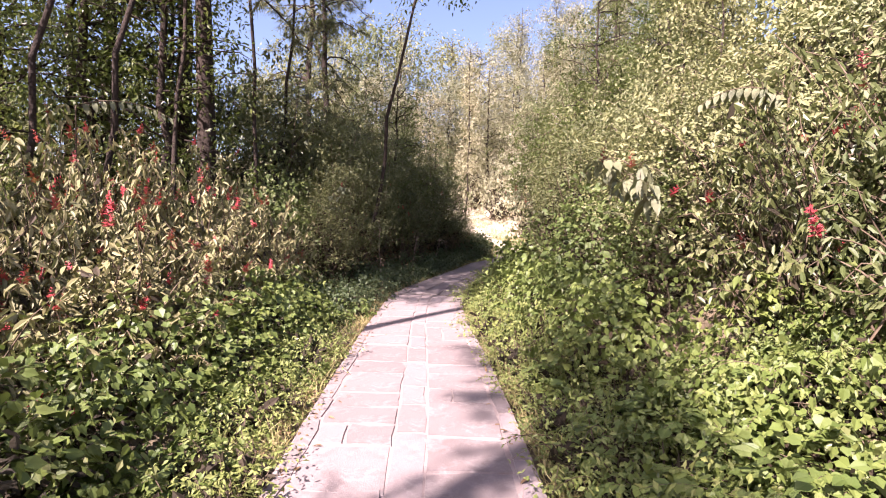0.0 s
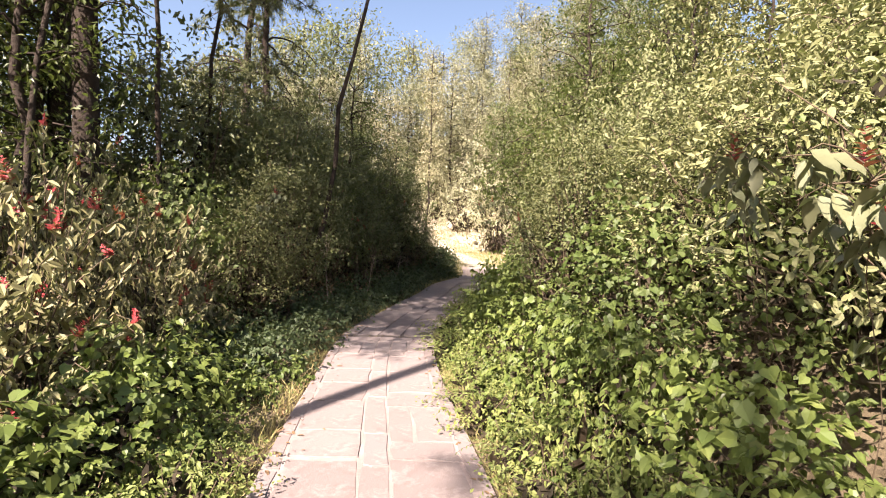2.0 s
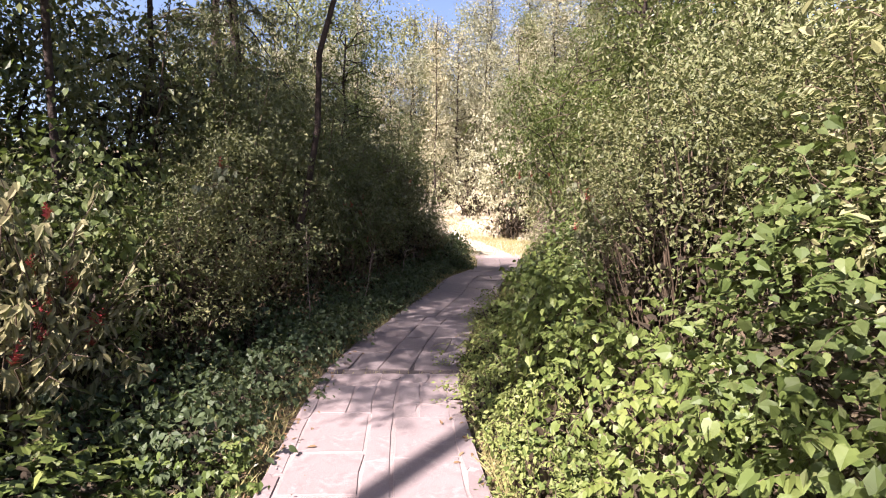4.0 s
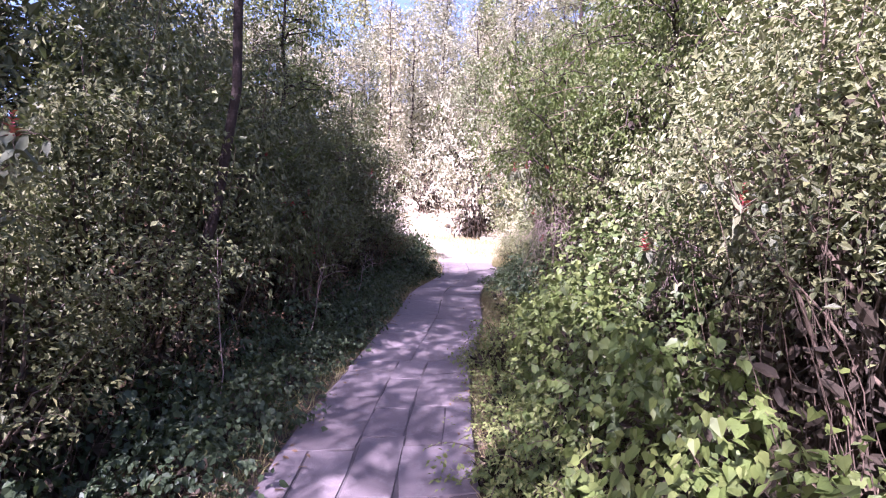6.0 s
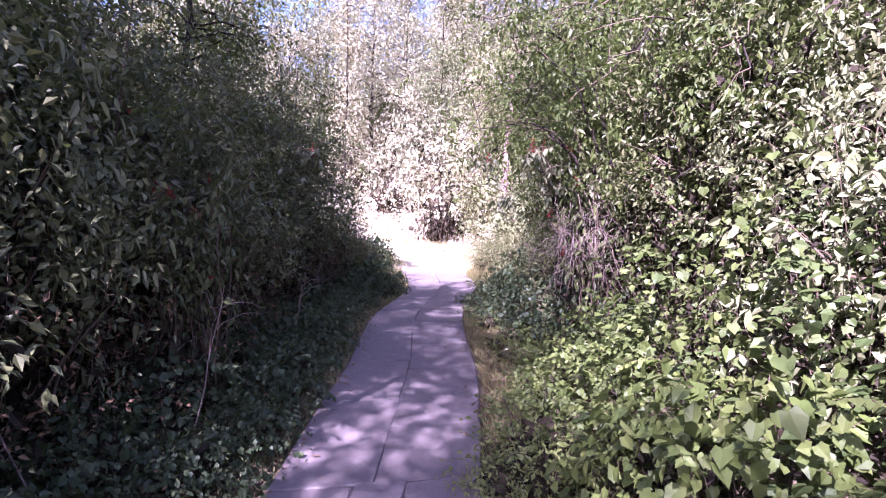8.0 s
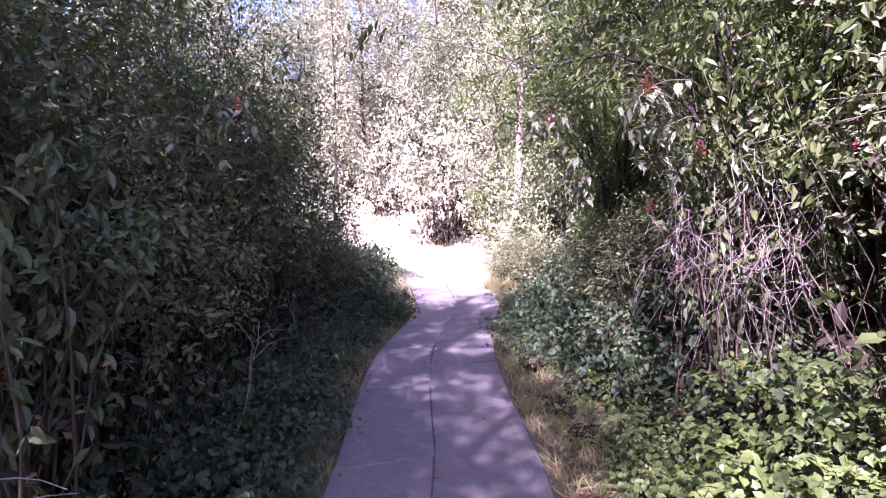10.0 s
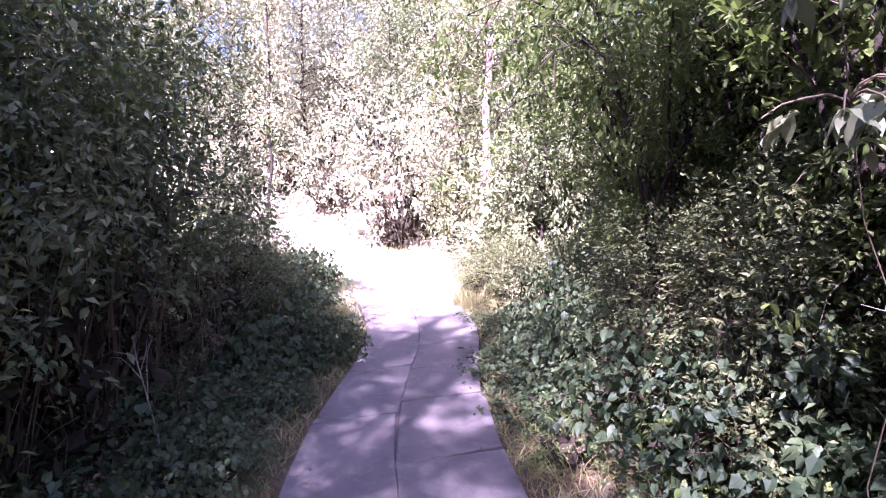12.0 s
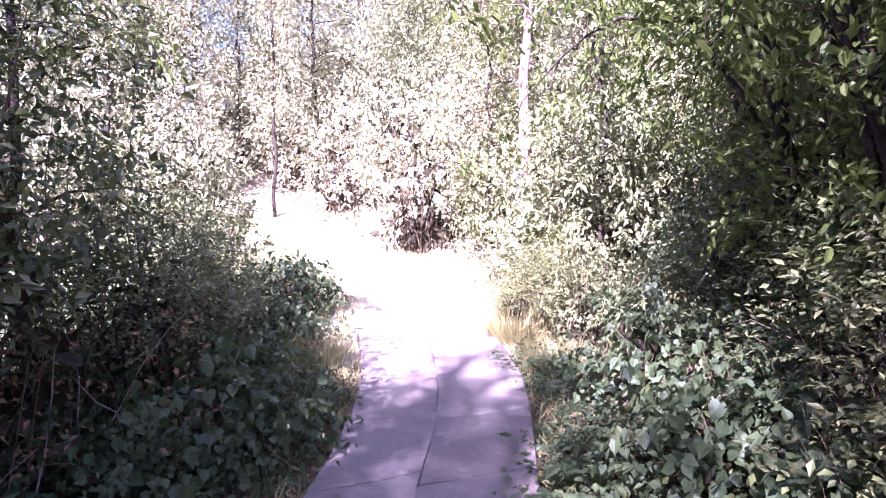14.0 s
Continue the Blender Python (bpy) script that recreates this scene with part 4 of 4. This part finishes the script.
# ---- single plants and dead wood ----
def pale_trunk(x, y):
    z = gz(x, y)
    root = new("pale_tree")
    tagged(root, "leaning pale tree trunk with pinkish upper bark", "tree")
    root.location = (x, y, z)
    root.scale = (1.0, 1.0, 1.12)
    tr = Tubes(12)
    tr.add(bend((-0.15, 0, -0.3), (0.02, 0, 1.9), 8, 0, 0.015), 0.14, 0.11, 0.05)
    part("lower_trunk", tr.mesh("lower_trunk"), PALE_BARK, root)
    tr = Tubes(12)
    tr.add(bend((0.02, 0, 1.88), (0.2, 0, 5.6), 9, 0, 0.015), 0.112, 0.07, 0.05)
    part("upper_trunk", tr.mesh("upper_trunk"), PINK_BARK, root, "pinkish bark")
    li = Tubes(6)
    ends = []
    for k in range(9):
        a = k * 0.7
        s = np.array([0.16, 0, 4.7 + 0.08 * k])
        e = s + np.array([math.cos(a) * 1.2, math.sin(a) * 1.2, RNG.uniform(0.4, 1.3)])
        li.add(bend(s, e, 5, 0.1, 0.03), 0.04, 0.01)
        ends += [e, (s + e) / 2 + np.array([0, 0, .2])]
    part("limb", li.mesh("limb"), PALE_BARK, root)
    c = np.repeat(np.array(ends), 160, 0)
    n = len(c)
    part("crown", leaves("crown", SMALL, c + RNG.normal(0, 0.3, (n, 3)), RNG.normal(0, 1, (n, 3)), np.tile([[0, 0, 1.0]], (n, 1)) + RNG.normal(0, .4, (n, 3)), RNG.uniform(0.06, 0.12, n)), HILL, root)


pale_trunk(6.5, 26.7)


def vine_tangle(x, y, r, top, strands):
    root = new("dry_vine_tangle")
    tagged(root, "tangle of pale dry vines hanging from the bushes", "vines")
    root.location = (x, y, gz(x, y))
    for k in range(strands):
        a = RNG.uniform(0, 6.283)
        p = np.array([math.cos(a) * r * 0.8, math.sin(a) * r, top * RNG.uniform(0.75, 1.0)])
        b = np.array([p[0] * 0.4 + RNG.normal(-0.1, 0.25), p[1] + RNG.normal(0, 0.2), RNG.uniform(0.35, 0.7) * top])
        u = np.linspace(0, 1, 14)
        swing = np.sin(u * RNG.uniform(2.5, 4.5) + RNG.uniform(0, 1.5)) * RNG.normal(0, 0.16)
        line = bend(p, b, 14, RNG.normal(0.1, 0.12), 0.012)
        line[:, 0] += swing - swing[0]
        line[:, 1] += 0.6 * (swing - swing[0])
        t = Tubes(4)
        t.add(line, RNG.uniform(0.0015, 0.0035), 0.001)
        for q in range(4):
            m = line[int(RNG.integers(2, 12))]
            t.add(bend(m, m + RNG.normal(0, 0.16, 3) + np.array([0, 0, -0.08]), 6, RNG.normal(0, 0.06), 0.006), 0.002, 0.0008)
        part("strand", t.mesh("strand"), DRY_STEM, root)


vine_tangle(2.75, 14.65, 0.36, 2.0, 34)
vine_tangle(2.5, 10.6, 0.5, 1.3, 18)


def bare_twig(x, y, h, turn):
    root = new("bare_twig")
    tagged(root, "pale bare forked twig standing in the undergrowth", "twig", "bare twigs")
    root.matrix_basis = Matrix.Translation((x, y, gz(x, y))) @ Matrix.Rotation(turn, 4, "Z")
    t = Tubes(5)
    t.add(bend((0, 0, -0.05), (0.22, 0, h), 8, 0, 0.008), 0.007, 0.003)
    part("stem", t.mesh("stem"), DRY_STEM, root)
    for u, dx, dz in ((0.6, 0.05, 0.35), (0.72, 0.32, 0.12), (0.85, 0.28, 0.02), (0.8, -0.12, 0.2)):
        t = Tubes(4)
        s = np.array([0.22 * u, 0, h * u])
        t.add(bend(s, s + np.array([dx, RNG.normal(0, 0.08), dz]), 6, 0.05, 0.005), 0.004, 0.0015)
        part("side_twig", t.mesh("side_twig"), DRY_STEM, root)


for x, y, h, a in ((-0.8, 13.7, 1.2, 0.2), (-1.3, 11.6, 1.5, 2.0), (-0.2, 15.9, 1.0, 0.6), (0.3, 18.0, 0.9, 2.6)):
    bare_twig(x, y, h, a)


# ---- withered plants with large pale leaves ----
def withered_plant(x, y, top, foot, count, size):
    """A stem that leans to its top, with big limp leaves hanging round its upper part."""
    root = new("withered_plant")
    tagged(root, "withered plant with large limp pale leaves", "plant", "withered plants")
    root.location = (foot[0], foot[1], gz(*foot))
    end = np.array([x - foot[0], y - foot[1], top - gz(*foot)])
    line = bend((0, 0, -0.05), end, 9, 0.25, 0.02)
    st = Tubes(5)
    st.add(line, 0.003, 0.0015)
    part("stem", st.mesh("stem"), STEM, root)
    for k in range(count):
        if k % 4 == 0:
            i = int(RNG.integers(6, 9))
            tip = line[i] + RNG.normal(0, 0.12, 3) * np.array([1, 1, 0.7])
            st = Tubes(4)
            st.add(bend(line[i], tip, 5, 0.03, 0.006), 0.004, 0.002)
            part("twig", st.mesh("twig"), STEM, root)
        at = Vector(line[i] + (tip - line[i]) * RNG.uniform(0.2, 1.0))
        a = RNG.uniform(0, 6.283)
        way = Vector((math.cos(a) * 0.7, math.sin(a) * 0.7, -RNG.uniform(0.2, 1.1))).normalized()
        side = Vector((0, 0, 1)).cross(way).normalized()
        m = Matrix((way, side, way.cross(side))).transposed().to_4x4()
        ob = part("leaf", LIMP_LEAF, None, root)
        ob.matrix_basis = Matrix.Translation(at) @ m @ Matrix.Scale(float(size * RNG.uniform(0.55, 1.2)), 4)
    ob = part("flower_spike", SPIKES[1], PETAL, root, "red flower spike")
    ob.matrix_basis = Matrix.Translation(line[-1])


def limp_leaf():
    """A long leaf, folded along its rib and curling at the tip."""
    v, t = [], []
    for i, (u, w, z) in enumerate(((0, 0.02, 0), (0.2, 0.2, 0.03), (0.45, 0.25, 0.02), (0.7, 0.17, -0.05), (0.88, 0.07, -0.13), (1.0, 0.005, -0.22))):
        w *= 0.78
        v += [(u, w, z + 0.06 * math.sin(i * 2.1)), (u, 0, z - 0.05), (u, -w, z + 0.05 * math.sin(i * 1.4 + 1))]
        if i:
            for k in (0, 1):
                a = (i - 1) * 3 + k
                t += [(a, a + 3, a + 4), (a, a + 4, a + 1)]
    return tri_mesh("leaf", v, t, True)


LIMP_LEAF = limp_leaf()
LIMP_LEAF.materials.append(PALE_LEAF)
for x, y, top, foot, count, size in ((1.45, 4.0, 1.92, (2.1, 4.5), 56, 0.16), (1.45, 4.7, 2.05, (2.2, 5.2), 40, 0.14), (1.5, 9.3, 1.95, (2.1, 9.7), 34, 0.115), (1.9, 10.75, 1.7, (2.5, 11.1), 28, 0.12),
                                     (1.85, 15.2, 2.6, (3.0, 15.7), 72, 0.10), (2.05, 14.5, 2.65, (3.0, 14.9), 80, 0.10), (2.4, 15.0, 2.75, (3.2, 15.3), 70, 0.10), (0.0, 14.9, 2.5, (-0.8, 15.2), 40, 0.095), (-1.9, 10.0, 2.2, (-2.4, 10.2), 50, 0.13)):
    withered_plant(x, y, top, foot, count, size)


def frond_plant(x, y, top, length, turn):
    """A plant with one long feathered leaf that arches over the shrubs."""
    root = new("frond_plant")
    tagged(root, "feathered pale green frond arching over the shrubs", "plant")
    root.matrix_basis = Matrix.Translation((x, y, gz(x, y))) @ Matrix.Rotation(turn, 4, "Z")
    h = top - gz(x, y)
    st = Tubes(5)
    rib = bend((0, 0, h), (length, 0, h - 0.05), 12, 0.12)
    st.add(np.concatenate([bend((0, 0, -0.05), (0, 0, h), 6, 0, 0.01)[:-1], rib]), 0.012, 0.003)
    part("stem", st.mesh("stem"), STEM, root)
    for k in range(1, 12):
        for sgn in (-1, 1):
            way = Vector((0.4, sgn * 0.6, -0.8)).normalized()
            side = Vector((0, 0, 1)).cross(way).normalized()
            m = Matrix((way, side, way.cross(side))).transposed().to_4x4()
            ob = part("leaflet", LIMP_LEAF, PALE_LEAF, root)
            ob.matrix_basis = Matrix.Translation(rib[k]) @ m @ Matrix.Scale(0.19 - 0.008 * k, 4)


frond_plant(-4.3, 6.2, 2.75, 1.0, 0.3)
frond_plant(2.95, 4.5, 2.6, 0.7, 3.0)


# ---- low plants that fill the last gaps, and dark bushes added to darken the hollow ----
for x, y in ((2.2, 2.9), (2.6, 3.3), (2.2, 3.7), (2.9, 2.8), (2.7, 3.9), (3.1, 3.4), (1.9, 3.3)):
    low_vines.put(x, y, RNG.uniform(0.9, 1.2), 1.2)
    weeds.put(x + 0.25, y - 0.2, RNG.uniform(0.8, 1.1))
# added in front of the stems to darken the hollow
for x, y in ((3.7, 16.6), (4.25, 17.4), (3.95, 17.9), (4.5, 18.5)):
    dense_far.put(x, y, 0.5, RNG.uniform(0.75, 0.9))


# ---- the stone path ----
def path_bed():
    ys = np.sort(np.concatenate([np.arange(-6.0, 24.5, 0.3), [10.05, 10.07, 10.18, 10.2]]))
    v, t = [], []
    for y in ys:
        lf, rt = edges(y)
        z = way_z(y) - (0.07 if 10.06 < y < 10.19 else 0.0)
        v += [(lf - 0.03, y, z - 0.2), (lf, y, z - (0.001 if y < 10.1 else 0.006)), (rt, y, z - (0.001 if y < 10.1 else 0.006)), (rt + 0.03, y, z - 0.2)]
    for i in range(len(ys) - 1):
        for k in range(3):
            a = i * 4 + k
            t += [(a, a + 1, a + 5), (a, a + 5, a + 4)]
    ob = new("pavement", tri_mesh("pavement", v, t))
    ob.data.materials.append(MORTAR)
    ob.data.materials.append(BEND_MORTAR)
    # the darkened mortar begins where the shaded slabs do
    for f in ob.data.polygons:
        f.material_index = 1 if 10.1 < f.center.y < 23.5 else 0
    tagged(ob, "stone-paved footpath with pale mortar joints", "path", kind="structure")
    return ob


def slab(u0, u1, y0, y1, parent):
    """One flat stone between two shares of the path's width and two places along it."""
    g = 0.011 if y0 < 10.1 else 0.005
    bm = bmesh.new()
    h = RNG.uniform(0.0, 0.008)
    ring = []
    for (u, y, du, dy) in ((u0, y0, 1, 1), ((u0 + u1) / 2, y0, 0, 1), (u1, y0, -1, 1), (u1, (y0 + y1) / 2, -1, 0), (u1, y1, -1, -1),
                           ((u0 + u1) / 2, y1, 0, -1), (u0, y1, 1, -1), (u0, (y0 + y1) / 2, 1, 0)):
        yy = y + dy * g + RNG.normal(0, 0.016)
        lf, rt = edges(yy)
        ring.append((lf + (rt - lf) * u + du * g + RNG.normal(0, 0.009), yy))
    cx, cy = sum(p[0] for p in ring) / 8, sum(p[1] for p in ring) / 8
    low = [bm.verts.new((x - cx, y - cy, way_z(y) - 0.05 - way_z(cy))) for x, y in ring]
    mid = [bm.verts.new((x - cx, y - cy, way_z(y) - 0.006 + h - way_z(cy))) for x, y in ring]
    top = [bm.verts.new(((x - cx) * 0.985, (y - cy) * 0.985, way_z(y) + 0.002 + h - way_z(cy))) for x, y in ring]
    for a, b in ((low, mid), (mid, top)):
        for k in range(8):
            bm.faces.new((a[k], a[(k + 1) % 8], b[(k + 1) % 8], b[k]))
    bm.faces.new(top)
    ob = part("stone_slab", bm, STONE if y0 < 10.1 else SHADED_STONE, parent)
    ob.location = (cx, cy, way_z(cy))


def pave():
    bed = path_bed()
    for u0, u1, short, long, start, end in ((0.0, 0.08, 0.2, 0.5, 0.6, 10.05), (0.08, 0.43, 0.3, 0.75, 0.8, 10.05), (0.43, 0.57, 0.45, 1.1, 0.7, 10.05),
                                            (0.57, 0.91, 0.3, 0.8, 0.9, 10.05), (0.91, 1.0, 0.2, 0.5, 0.6, 10.05), (0.0, 0.38, 0.5, 1.1, 10.2, 13.0), (0.38, 0.62, 0.5, 1.1, 10.2, 13.0),
                                            (0.62, 1.0, 0.5, 1.0, 10.2, 13.0), (0.0, 0.47, 0.8, 1.7, 13.0, 23.6), (0.47, 1.0, 0.8, 1.6, 13.0, 23.6)):
        y = start
        while y < end - 0.05:
            n = min(RNG.uniform(short, long), end - y)
            if end - y - n < 0.15:
                n = end - y
            if 0.4 > u1 - u0 > 0.25 and RNG.uniform() < 0.28:
                m = u0 + (u1 - u0) * RNG.uniform(0.35, 0.65)
                slab(u0, m, y, y + n, bed)
                slab(m, u1, y, y + n, bed)
            else:
                slab(u0, u1, y, y + n, bed)
            y += n


pave()
